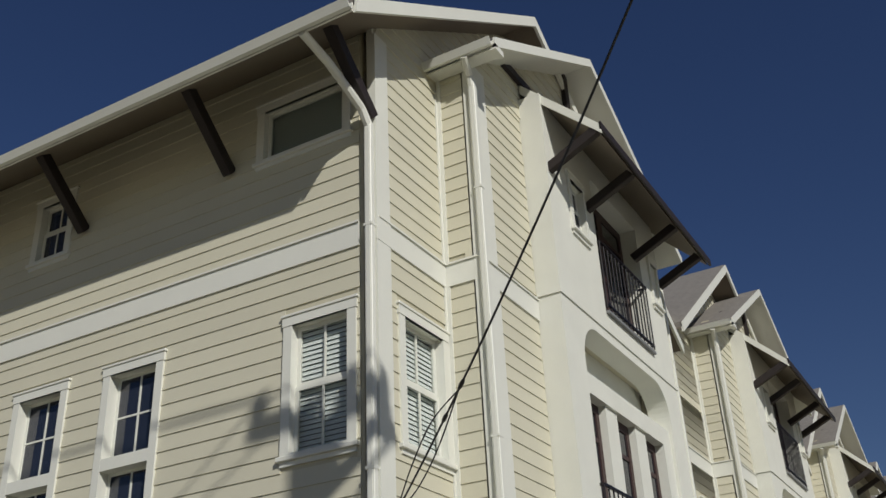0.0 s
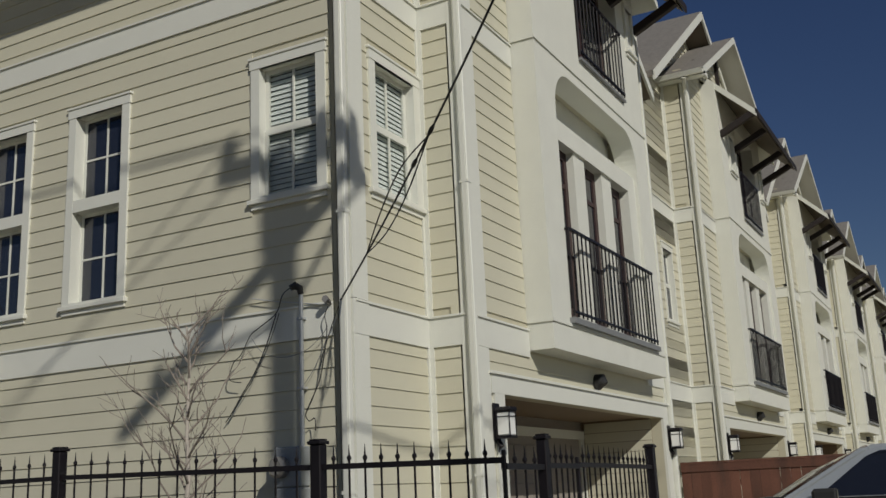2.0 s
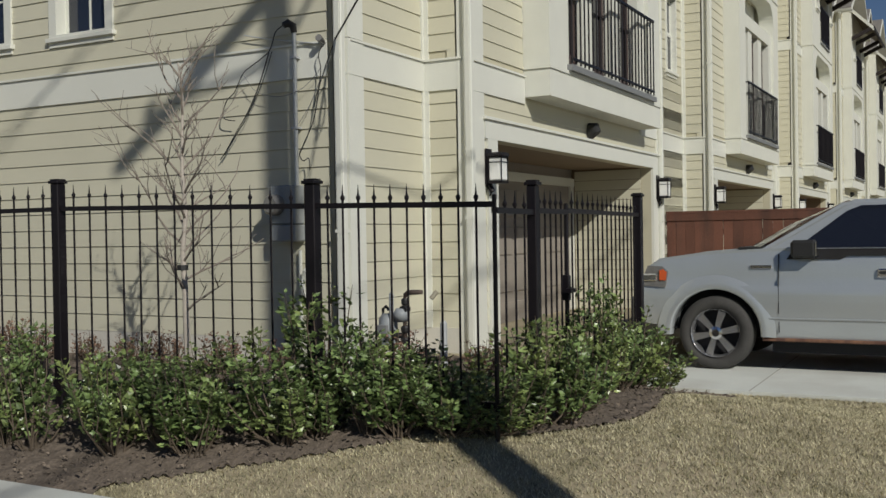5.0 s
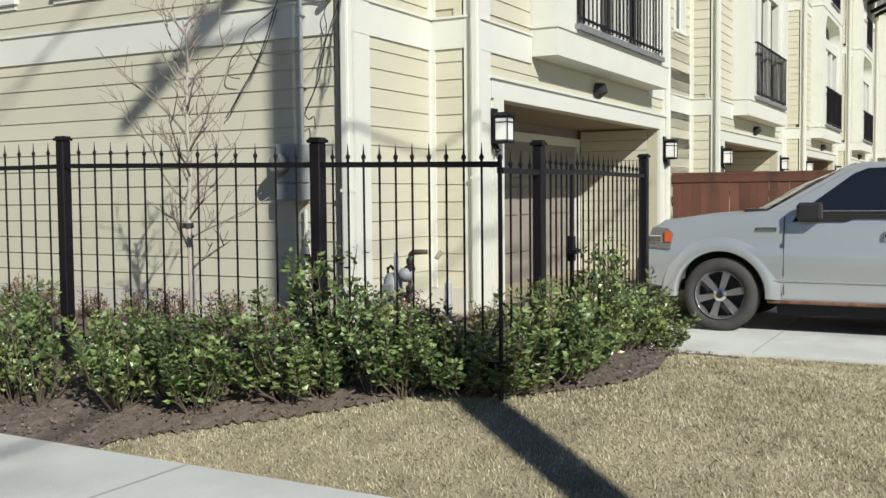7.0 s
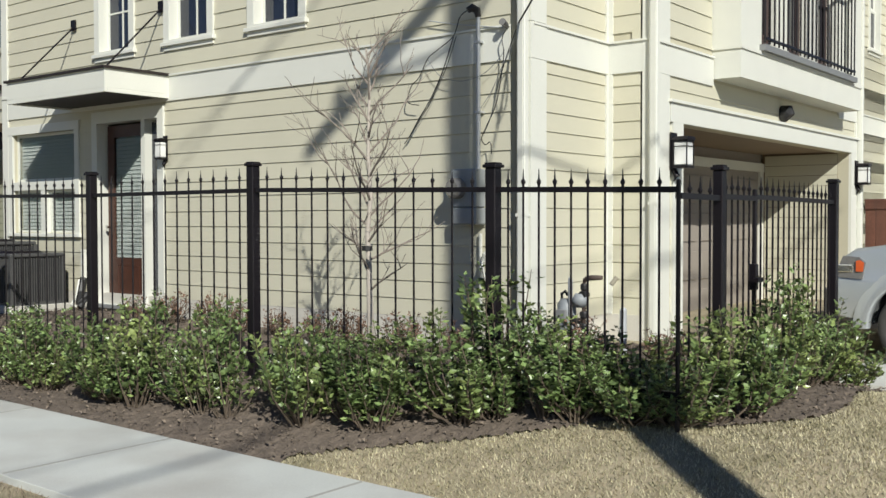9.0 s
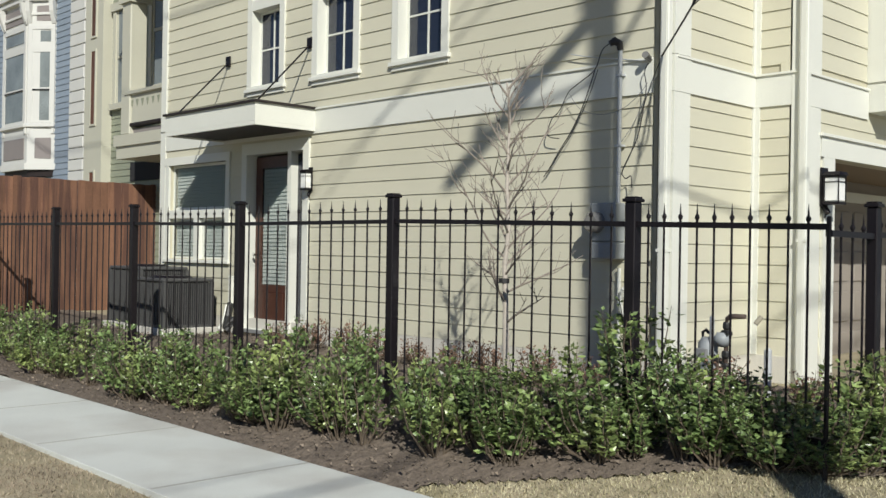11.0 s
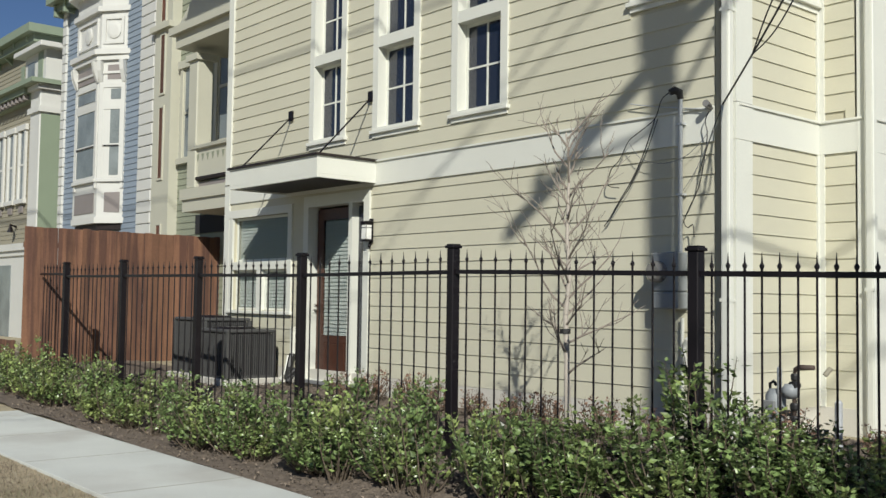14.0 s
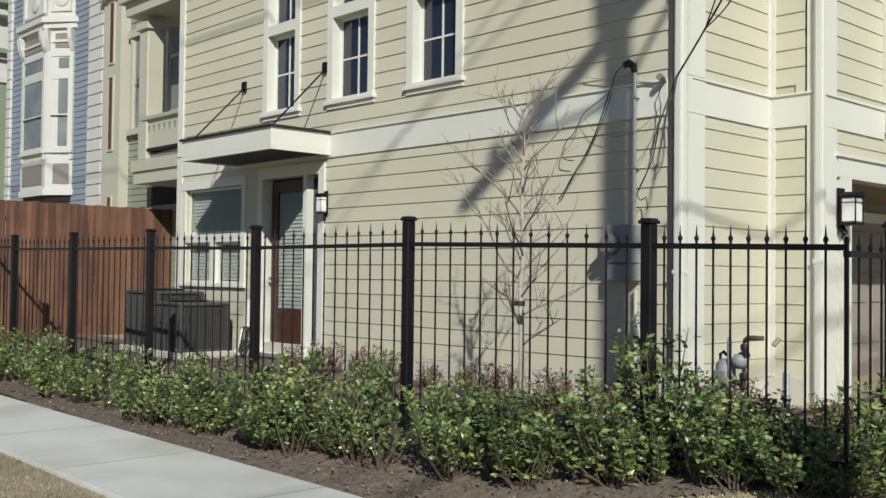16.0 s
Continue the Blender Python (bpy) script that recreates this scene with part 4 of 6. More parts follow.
def panel(a, b, ta, tb, n, drop_a=0.205, drop_b=0.205, ends=False):
    """Rails and n pickets between two posts; pickets rise to just under the post tops."""
    av, bv = Vector((*a, 0)), Vector((*b, 0))
    d = (bv - av).normalized()
    s = Vector((-d.y, d.x, 0)) * 0.019
    for za, zb in ((ta - drop_a, tb - drop_b), (gz(*a) + 0.16, gz(*b) + 0.16)):
        A, C = Vector((a[0], a[1], za)), Vector((b[0], b[1], zb))
        bm = prism(bmesh.new(), [A + s, A - s, A - s + Vector((0, 0, 0.034)), A + s + Vector((0, 0, 0.034))], C - A)
        part("rail", bm, M["iron"], fence)
    for i in range(n):
        t = (i + 1) / (n + 1) if not ends else i / (n - 1)
        p = av.lerp(bv, t)
        top = ta + (tb - ta) * t - 0.112
        g = gz(p.x, p.y) + 0.04
        ob = share("picket", picket_mesh, fence, (p.x, p.y, g), (1, 1, top - g))
        share("finial", finial_mesh, fence, (p.x, p.y, top))


for i, (p, t) in enumerate(zip(posts, tops)):
    if i < 6:
        post(p, t)
for i in range(5):
    panel(posts[i], posts[i + 1], tops[i] - 0.038, tops[i + 1] - 0.035, 13, 0.205 if i else 0.15)
panel(posts[5], (-12.3, -1.76), tops[5], 2.06, 7)
corner, gate_a, gate_b, far_p = (2.57, -2.40), (2.50, -1.66), (2.44, -0.92), (2.20, 1.58)
panel(posts[0], corner, tops[0] - 0.038, 1.795, 10, 0.15, 0.14)
post(corner, 1.76, 0.012, False)
post(gate_a, 1.84, 0.033)
post(far_p, 1.86, 0.04)
panel(corner, gate_a, 1.76, 1.76, 3, 0.14, 0.14)
panel(gate_b, far_p, 1.80, 1.80, 15, 0.16, 0.16)
post(gate_b, 1.74, 0.014, False)
gate = thing("iron_gate", "closed black iron gate with a lever latch", "gate")
fence_top, fence = fence, gate
panel(gate_a, gate_b, 1.79, 1.79, 5, 0.16, 0.16)
part("latch", boxes((gate_b[0] - 0.02, gate_b[0] + 0.04, gate_b[1] - 0.07, gate_b[1] - 0.02, 1.02, 1.20, 0.006), (gate_b[0] + 0.05, gate_b[0] + 0.09, gate_b[1] - 0.16, gate_b[1] - 0.06, 1.08, 1.11)), M["iron"], gate)
fence = fence_top


# ---- hedge ----
def leaf_verts(rng, base, d, up, L, W, verts, faces):
    side = d.cross(up)
    if side.length < 1e-3:
        side = Vector((1, 0, 0))
    side.normalize()
    n = side.cross(d).normalized()
    i = len(verts)
    verts += [tuple(base), tuple(base + d * L * 0.45 + side * W - n * L * 0.04), tuple(base + d * L), tuple(base + d * L * 0.45 - side * W - n * L * 0.04), tuple(base + d * L * 0.5 - n * L * 0.10)]
    faces += [(i, i + 1, i + 4), (i + 1, i + 2, i + 4), (i + 2, i + 3, i + 4), (i + 3, i, i + 4)]


def bush(seed, height, radius, shoots, leaf=0.052, open_=0.14, leaf_mat="leaf", name="hedge_bush", label="glossy green evergreen hedge bush with bare lower twigs", per=26):
    """A bush of many upright shoots, each with alternate leaves; bare below."""
    rng = random.Random(seed)
    tw = bmesh.new()
    verts, faces = [], []
    for k in range(shoots):
        a, r = k * 2.4 + rng.uniform(-0.5, 0.5), radius * math.sqrt(rng.uniform(0.02, 1.0))
        foot = Vector((math.cos(a), math.sin(a), 0)) * min(0.07, 0.25 * r)
        h = height * (1.0 - 0.20 * (r / radius) ** 2) * rng.choice((0.42, 0.55, 0.68, 0.80, 0.92, 1.04))
        out = Vector((math.cos(a), math.sin(a), 0)) * (r - foot.length)
        pts = []
        for s in range(6):
            t = s / 5
            pts.append(foot + out * (t ** 0.65) + Vector((rng.gauss(0, 0.012), rng.gauss(0, 0.012), h * t)))
        tube(tw, pts, [0.007, 0.006, 0.005, 0.004, 0.003, 0.0015], 4, False)
        for m in range(per):
            t = open_ + (1.0 - open_) * rng.random() ** 0.7
            f = t * 5
            s0 = min(4, int(f))
            q = pts[s0].lerp(pts[s0 + 1], f - s0)
            b = m * 2.4 + rng.uniform(-0.6, 0.6)
            dirv = Vector((math.cos(b), math.sin(b), rng.uniform(-0.1, 1.3))).normalized()
            q = q + Vector((math.cos(b), math.sin(b), 0.3)) * rng.uniform(0.0, 0.030)
            L = leaf * rng.uniform(0.6, 1.25) * (1.0 - 0.35 * (t > 0.93))
            leaf_verts(rng, q, dirv, Vector((rng.gauss(0, .8), rng.gauss(0, .8), 1)), L, L * rng.uniform(0.26, 0.38), verts, faces)
    ob = thing(name, label, "hedge" if leaf_mat == "leaf" else "shrub", "hedge along the fence" if leaf_mat == "leaf" else "shrubs along the wall")
    part("woody_base", tw, M["twig"], ob)
    me = bpy.data.meshes.new("foliage")
    me.from_pydata(verts, [], faces)
    me.materials.append(M[leaf_mat])
    fo = new("foliage", me)
    fo.parent = ob
    return ob


protos = [bush(11 + k, hh, rr, n, per=p) for k, (hh, rr, n, p) in enumerate(((0.72, 0.36, 28, 48), (0.64, 0.38, 29, 46), (0.80, 0.30, 22, 50), (0.58, 0.36, 26, 46), (0.74, 0.27, 14, 46)))]
rng = random.Random(21)
spots = []
x = -15.5
while x < 2.0:
    spots.append((x, (-3.05 - 0.06 * (1 - ss(-2.5, 0.0, x)) + 0.030 * (1.27 - x)) * (1 - ss(0.4, 1.5, x)) - 2.40 * ss(0.4, 1.5, x) + rng.uniform(-0.08, 0.06)))
    x += rng.uniform(0.46, 0.66) + (0.22 if rng.random() < 0.25 else 0.0)
y = -1.80
while y < 1.0:
    spots.append((2.80 - 0.10 * (y + 2.4) + rng.uniform(-0.06, 0.06), y))
    y += rng.uniform(0.40, 0.52)
spots += [(2.64, -2.08), (2.12, -2.24), (-0.15, -2.80), (0.45, -2.84), (0.92, -2.62), (2.50, -2.30), (1.42, -2.56), (1.72, -2.46), (1.95, -2.46), (2.28, -2.40), (1.25, -2.66), (0.65, -2.90), (-0.85, -3.02), (-1.9, -3.0), (-3.1, -2.98)]
spots = [q for q in spots if abs(q[0] + 2.62) > 0.22]
used = set()
HEDGE_H = 1.0
for k, (hx, hy) in enumerate(spots):
    j = rng.randrange(5)
    m = Matrix.Translation((hx, hy, gz(hx, hy) - 0.02)) @ Matrix.Rotation(rng.uniform(0, 6.28), 4, "Z")
    s = rng.uniform(0.90, 1.10)
    if j in used:
        ob = copy_thing(protos[j], m)
    else:
        ob = protos[j]
        ob.matrix_basis = m
        used.add(j)
    ob.scale = (s * rng.uniform(0.78, 1.16), s * rng.uniform(0.78, 1.12), HEDGE_H * s * rng.choice((0.78, 0.86, 0.94, 1.0, 1.06, 1.14)) * (0.80 if 1.35 < hx < 2.75 and hy < -2.0 else 1.0))
# low reddish shrubs along the wall
dwarf = bush(77, 0.36, 0.20, 34, 0.034, 0.35, "redleaf", "dwarf_shrub", "low reddish-brown winter shrub by the wall", 13)
first = True
for sx in frange(-5.3, 1.5, 0.62):
    sx += rng.uniform(-0.12, 0.12)
    sy = -0.55 + rng.uniform(-0.1, 0.1) if sx < 0.3 else -0.35 + rng.uniform(-0.1, 0.1)
    m = Matrix.Translation((sx, sy, gz(sx, sy) - 0.01)) @ Matrix.Rotation(rng.uniform(0, 6.28), 4, "Z")
    if first:
        dwarf.matrix_basis = m
        first = False
        ob = dwarf
    else:
        ob = copy_thing(dwarf, m)
    s = rng.uniform(0.8, 1.15)
    ob.scale = (s, s, s)

# ---- bare young tree ----
def bare_tree(at, height, seed):
    rng = random.Random(seed)
    t = thing("bare_tree", "slender bare young tree with fine twigs", "tree", at=at)
    trunk = bmesh.new()
    pts = [Vector((0.03 * math.sin(2.2 * k / 9) + rng.gauss(0, 0.012), rng.gauss(0, 0.012), height * 0.92 * k / 9)) for k in range(10)]
    tube(trunk, pts, [0.031 - 0.0026 * k for k in range(10)], 8)
    part("trunk", trunk, M["bark"], t, "pale grey-brown trunk")
    limbs = bmesh.new()

    def grow(p, d, L, r, depth):
        n = 5
        q = [p]
        for k in range(n):
            d = (d + Vector((rng.gauss(0, 0.13), rng.gauss(0, 0.13), rng.gauss(0.05, 0.10)))).normalized()
            q.append(q[-1] + d * L / n)
        tube(limbs, q, [max(0.0022, r * (1 - 0.75 * k / n)) for k in range(n + 1)], 5, False)
        if depth:
            for k in range(rng.randint(2, 3)):
                j = rng.randint(1, n - 1)
                b = rng.uniform(0, math.tau)
                nd = (d + Vector((math.cos(b), math.sin(b), rng.uniform(-0.1, 0.5))) * rng.uniform(0.6, 1.1)).normalized()
                grow(q[j], nd, L * rng.uniform(0.35, 0.6), r * 0.5, depth - 1)
    for k in range(30):
        z = 0.70 + (height * 0.90 - 0.70) * (k / 29) ** 0.9
        f = z / (height * 0.92) * 9
        j = min(8, int(f))
        p = pts[j].lerp(pts[j + 1], f - j)
        b = k * 2.4 + rng.uniform(-0.4, 0.4)
        up = rng.uniform(0.15, 0.7) + 0.6 * (z / height)
        L = (1.0 - 0.35 * abs(z / height - 0.5) * 2) * rng.uniform(0.38, 0.88)
        grow(p, Vector((math.cos(b), math.sin(b) * 0.75, up)).normalized(), L, 0.0105, 2)
    part("crown", limbs, M["branch"], t, "fine bare twigs")
    part("tie", tube(bmesh.new(), [(0, 0, 1.02), (0, 0, 1.06)], 0.045, 8), M["plastic"], t, "black trunk tie")
    return t


bare_tree((-0.40, -1.75, 0.24), 2.85, 9)


# ---- wall lamps ----
def wall_lamp(scale=1.0):
    """A box lantern on a back plate, facing +x: wall_lamp > back_plate, cage, diffuser, roof, bracket."""
    l = thing("wall_lamp", "black wall lantern with frosted white glass", "lamp", "garage and door lanterns")
    part("back_plate", box(0, 0.02, -0.07, 0.07, -0.16, 0.22, 0.004), M["iron"], l)
    part("diffuser", box(0.045, 0.192, -0.074, 0.074, -0.118, 0.118, 0.012), M["lampglass"], l, "frosted white glass cylinder")
    parts("cage_band", ((0.04, 0.20, -0.08, 0.08, 0.12, 0.14), (0.04, 0.20, -0.08, 0.08, -0.145, -0.12), (0.04, 0.20, -0.08, 0.08, 0.07, 0.078)), M["iron"], l)
    parts("cage_bar", ((0.036, 0.052, -0.082, -0.074, -0.13, 0.13), (0.036, 0.052, 0.074, 0.082, -0.13, 0.13), (0.190, 0.198, -0.082, -0.075, -0.13, 0.13), (0.190, 0.198, 0.075, 0.082, -0.13, 0.13)), M["iron"], l)
    part("roof", prism(bmesh.new(), [(0.03, -0.095, 0.14), (0.215, -0.095, 0.14), (0.19, -0.07, 0.175), (0.05, -0.07, 0.175)], (0, 0.18, 0)), M["iron"], l)
    part("bracket", tube(bmesh.new(), [(0.01, 0, -0.15), (0.05, 0, -0.22), (0.02, 0, -0.27)], [0.03, 0.03, 0.012], 8), M["iron"], l)
    return l


lamp = wall_lamp()
lamp.matrix_basis = pose(P + 0.04, 1.86, 2.17)
for i in range(6):
    for yy in (1.86, 8.16):
        if i or yy > 2:
            copy_thing(lamp, pose(P + 0.04, yy + i * U, 2.17))
dl = copy_thing(lamp, pose(-5.33, -0.025, 2.37, 0, 0, -90))
dl.scale = (0.62, 0.72, 0.80)

# ---- condensers, meters, wires ----
def condenser(at, w, d, h):
    c = thing("air_conditioner", "dark grey outdoor air-conditioning condenser on a pad", "air conditioner", "condensers by the wall", at=at)
    part("pad", box(-w / 2 - 0.08, w / 2 + 0.08, -d / 2 - 0.08, d / 2 + 0.08, -0.10, 0.05, 0.01), M["slab"], c)
    part("core", box(-w / 2 + 0.03, w / 2 - 0.03, -d / 2 + 0.03, d / 2 - 0.03, 0.06, h - 0.05), M["dark"], c)
    for sx, sy in ((-1, -1), (1, -1), (1, 1), (-1, 1)):
        part("corner_post", box(sx * w / 2 - 0.025, sx * w / 2 + 0.025, sy * d / 2 - 0.025, sy * d / 2 + 0.025, 0.05, h - 0.04), M["acmetal"], c)
    n = 22
    lm = mesh_of("louvre", box(-0.009, 0.009, -0.006, 0.006, 0.08, h - 0.06), M["acmetal"])
    for k in range(n):
        share("louvre", lm, c, (-w / 2 + w * (k + 0.5) / n, -d / 2, 0))
        share("louvre", lm, c, (w / 2, -d / 2 + d * (k + 0.5) / n, 0))
    part("lid", box(-w / 2 - 0.02, w / 2 + 0.02, -d / 2 - 0.02, d / 2 + 0.02, h - 0.05, h, 0.015), M["acmetal"], c)
    part("fan_guard", tube(bmesh.new(), [(0, 0, h), (0, 0, h + 0.03)], [0.3, 0.26], 20), M["iron"], c)
    part("base", box(-w / 2, w / 2, -d / 2, d / 2, 0.05, 0.09), M["acmetal"], c)
    return c


condenser((-7.72, -0.62, 0.36), 0.92, 0.72, 0.72)
condenser((-8.62, -0.50, 0.36), 0.92, 0.72, 0.86)
ln = thing("refrigerant_line", "white and black insulated pipes on the wall", "pipe")
part("cover", box(-7.13, -7.06, -0.08, -0.01, 0.72, 1.12, 0.01), M["trim"], ln)
part("hose", tube(bmesh.new(), [(-7.09, -0.06, 0.74), (-7.06, -0.12, 0.55), (-6.98, -0.2, 0.42), (-6.86, -0.25, 0.40), (-6.84, -0.15, 0.55)], 0.045, 8), M["plastic"], ln, "black insulated hose")
part("white_pipe", tube(bmesh.new(), [(-7.12, -0.1, 0.72), (-7.10, -0.16, 0.5), (-7.0, -0.3, 0.40), (-6.88, -0.32, 0.39)], 0.02, 8), M["trim"], ln)
vt = thing("wall_outlet", "small grey outlet box on the siding", "outlet")
part("cover", box(-6.98, -6.88, -0.05, -0.02, 0.86, 1.0, 0.008), M["grey"], vt)
mb = thing("electric_meter", "grey electric meter boxes and conduit", "meter")
part("meter_box", box(-0.78, -0.48, -0.18, -0.02, 1.62, 1.98, 0.012), M["meterbox"], mb, "blue-grey meter box")
part("meter_dial", tube(bmesh.new(), [(-0.69, -0.18, 1.80), (-0.69, -0.25, 1.80), (-0.69, -0.28, 1.80)], [0.10, 0.095, 0.07], 18), M["lens"], mb, "round glass meter")
part("lower_box", box(-0.74, -0.47, -0.20, -0.02, 1.46, 1.615, 0.012), M["meterbox"], mb)
part("conduit", tube(bmesh.new(), [(-0.53, -0.07, 1.98), (-0.53, -0.07, 3.40)], 0.021, 10), M["conduit"], mb)
part("white_pipe", tube(bmesh.new(), [(-0.43, -0.10, 0.95), (-0.46, -0.12, 1.05), (-0.43, -0.10, 1.18), (-0.40, -0.05, 1.26)], [0.022, 0.028, 0.03, 0.012], 8), M["trim"], mb, "short white pipe end")
part("weatherhead", tube(bmesh.new(), [(-0.53, -0.07, 3.39), (-0.535, -0.08, 3.45), (-0.57, -0.11, 3.475), (-0.60, -0.14, 3.45)], [0.028, 0.036, 0.040, 0.030], 10), M["plastic"], mb, "black weatherhead")
part("lower_conduit", tube(bmesh.new(), [(-0.52, -0.05, 0.4), (-0.52, -0.05, 1.38)], 0.018, 8), M["trim"], mb)
parts("strap", ((-0.565, -0.495, -0.095, -0.02, 2.5, 2.52), (-0.565, -0.495, -0.095, -0.02, 3.15, 3.17)), M["steel"], mb)
gm = thing("gas_meter", "grey gas meter with a rusty bent riser pipe", "meter")
gx_, gz_ = 0.54, 0.76
part("body", tube(bmesh.new(), [(gx_, -0.25, gz_ - 0.24), (gx_, -0.25, gz_ - 0.20), (gx_, -0.25, gz_ + 0.02), (gx_, -0.25, gz_ + 0.07)], [0.06, 0.082, 0.082, 0.05], 16), M["meterbox"], gm, "pale grey meter body")
part("index", box(gx_ - 0.05, gx_ + 0.05, -0.36, -0.33, gz_ - 0.10, gz_ - 0.02, 0.006), M["grey"], gm)
part("inlet", tube(bmesh.new(), [(gx_ - 0.05, -0.25, gz_ + 0.05), (gx_ - 0.05, -0.25, gz_ + 0.11), (gx_ - 0.02, -0.25, gz_ + 0.13), (gx_ + 0.01, -0.25, gz_ + 0.10)], 0.014, 8), M["plastic"], gm)
part("regulator", tube(bmesh.new(), [(0.69, -0.27, 0.77), (0.69, -0.28, 0.83), (0.69, -0.28, 0.88)], [0.05, 0.075, 0.045], 14), M["meterbox"], gm, "pale grey regulator")
part("riser", tube(bmesh.new(), [(0.72, -0.27, 0.25), (0.72, -0.27, 0.96), (0.728, -0.27, 0.995), (0.75, -0.27, 1.012), (0.79, -0.27, 1.018), (0.89, -0.27, 1.02)], [0.018, 0.018, 0.020, 0.021, 0.021, 0.019], 12), M["rust"], gm, "rusty brown riser pipe")
part("cross_pipe", tube(bmesh.new(), [(gx_, -0.25, gz_ - 0.30), (1.14, -0.25, gz_ - 0.30)], 0.02, 8), M["rust"], gm)
part("valve", tube(bmesh.new(), [(0.72, -0.31, 0.87), (0.72, -0.23, 0.87)], 0.035, 10), M["plastic"], gm)
part("vent_pipe", tube(bmesh.new(), [(0.605, -0.30, 0.66), (0.605, -0.30, 1.0), (0.605, -0.30, 1.015)], [0.02, 0.02, 0.012], 12), M["steel"], gm, "galvanised upright pipe")
for z, r in ((0.935, 0.030), (0.70, 0.036), (0.60, 0.040), (0.50, 0.034)):
    part("union", tube(bmesh.new(), [(0.72, -0.27, z - 0.03), (0.72, -0.27, z - 0.015), (0.72, -0.27, z + 0.015), (0.72, -0.27, z + 0.03)], [r * 0.8, r, r, r * 0.8], 8), M["plastic"], gm, "dark pipe union")
part("elbow", tube(bmesh.new(), [(0.605, -0.29, 0.68), (0.63, -0.29, 0.65), (0.70, -0.28, 0.645)], 0.026, 10), M["plastic"], gm, "dark pipe elbow")
part("stub", tube(bmesh.new(), [(0.92, 0.05, 0.2), (0.92, 0.05, 0.73), (0.92, 0.05, 0.75)], [0.032, 0.032, 0.018], 10), M["steel"], gm)
part("wall_stub", tube(bmesh.new(), [(0.94, -0.20, 0.96), (0.97, -0.16, 1.02)], 0.02, 8), M["tan"], gm)
for ob in gm.children:
    if ob.name.split(".")[0] in ("body", "regulator", "riser", "vent_pipe"):
        ob.data.polygons.foreach_set("use_smooth", [len(p.vertices) == 4 for p in ob.data.polygons])


def cable(name, pts, r, label, mt="plastic", sag=0.0, seg=18):
    a, b = Vector(pts[0]), Vector(pts[-1])
    if len(pts) == 2:
        q = [a.lerp(b, k / seg) - Vector((0, 0, 4 * sag * (k / seg) * (1 - k / seg))) for k in range(seg + 1)]
    else:
        q = []
        v = [Vector(p) for p in pts]
        for i in range(len(v) - 1):
            p0, p1, p2, p3 = v[max(i - 1, 0)], v[i], v[i + 1], v[min(i + 2, len(v) - 1)]
            for k in range(6):
                t = k / 6
                q.append(0.5 * ((2 * p1) + (p2 - p0) * t + (2 * p0 - 5 * p1 + 4 * p2 - p3) * t * t + (3 * p1 - p0 - 3 * p2 + p3) * t ** 3))
        q.append(v[-1])
    ob = part(name, tube(bmesh.new(), q, r, 6), M[mt])
    return tagged(ob, label, "cable")


PX, PY = 6.85, -5.75
ATT = (PX, PY, 7.5)
cable("service_cable", [(-0.07, -0.10, 3.26), ATT], 0.0085, "thick black overhead service cable", sag=0.4, seg=40)
cable("drip_loop", [(-0.61, -0.10, 3.47), (-0.72, -0.10, 3.41), (-0.80, -0.10, 3.24), (-1.01, -0.10, 3.12), (-1.11, -0.10, 3.06), (-1.22, -0.10, 2.89), (-1.32, -0.10, 2.81), (-1.36, -0.10, 2.66), (-1.22, -0.10, 2.62)], 0.0050, "black loop of cable at the wall", "plastic")
cable("drip_loop", [(-0.83, -0.06, 3.24), (-0.96, -0.06, 2.93), (-1.10, -0.06, 2.69), (-1.25, -0.06, 2.50), (-1.36, -0.06, 2.35), (-1.44, -0.06, 2.26)], 0.0056, "black cable hanging at the wall", "plastic")
cable("drip_loop", [(-0.78, -0.08, 3.24), (-0.90, -0.08, 2.96), (-1.10, -0.08, 2.63), (-1.19, -0.08, 2.53), (-1.37, -0.08, 2.31)], 0.0037, "black cable hanging at the wall", "plastic")
cable("drip_loop", [(-1.10, -0.10, 3.04), (-0.96, -0.10, 2.88), (-0.71, -0.10, 2.81), (-0.46, -0.10, 2.85), (-0.28, -0.10, 2.97), (-0.21, -0.10, 3.05)], 0.0031, "thin grey loop of cable at the wall", "grey")
cable("drip_loop", [(-0.20, -0.10, 3.23), (-0.24, -0.10, 3.15), (-0.22, -0.10, 3.02), (-0.25, -0.10, 2.81), (-0.31, -0.10, 2.56), (-0.42, -0.10, 2.36), (-0.47, -0.10, 2.26), (-0.43, -0.10, 2.20), (-0.37, -0.10, 2.22), (-0.36, -0.10, 2.11)], 0.0050, "black cable hanging at the wall", "plastic")
cable("drip_loop", [(-0.06, -0.10, 3.26), (-0.11, -0.10, 3.12), (-0.23, -0.10, 2.92), (-0.35, -0.10, 2.70), (-0.48, -0.10, 2.54)], 0.0031, "thin grey cable hanging at the wall", "grey")
cable("drip_loop", [(-0.11, -0.06, 3.23), (-0.19, -0.06, 3.06), (-0.29, -0.06, 2.81), (-0.33, -0.06, 2.69)], 0.0037, "black cable hanging at the wall", "plastic")
cable("tie_wire", [(-1.12, -0.06, 3.43), (-0.86, -0.06, 3.37), (-0.26, -0.06, 3.26)], 0.006, "thin bright tie wire on the wall", "steel")
ins = thing("insulator", "small white cable clamp on the wall", "clamp")
part("body", tube(bmesh.new(), [(-0.23, -0.02, 3.27), (-0.21, -0.14, 3.30)], [0.022, 0.034], 8), M["lens"], ins)
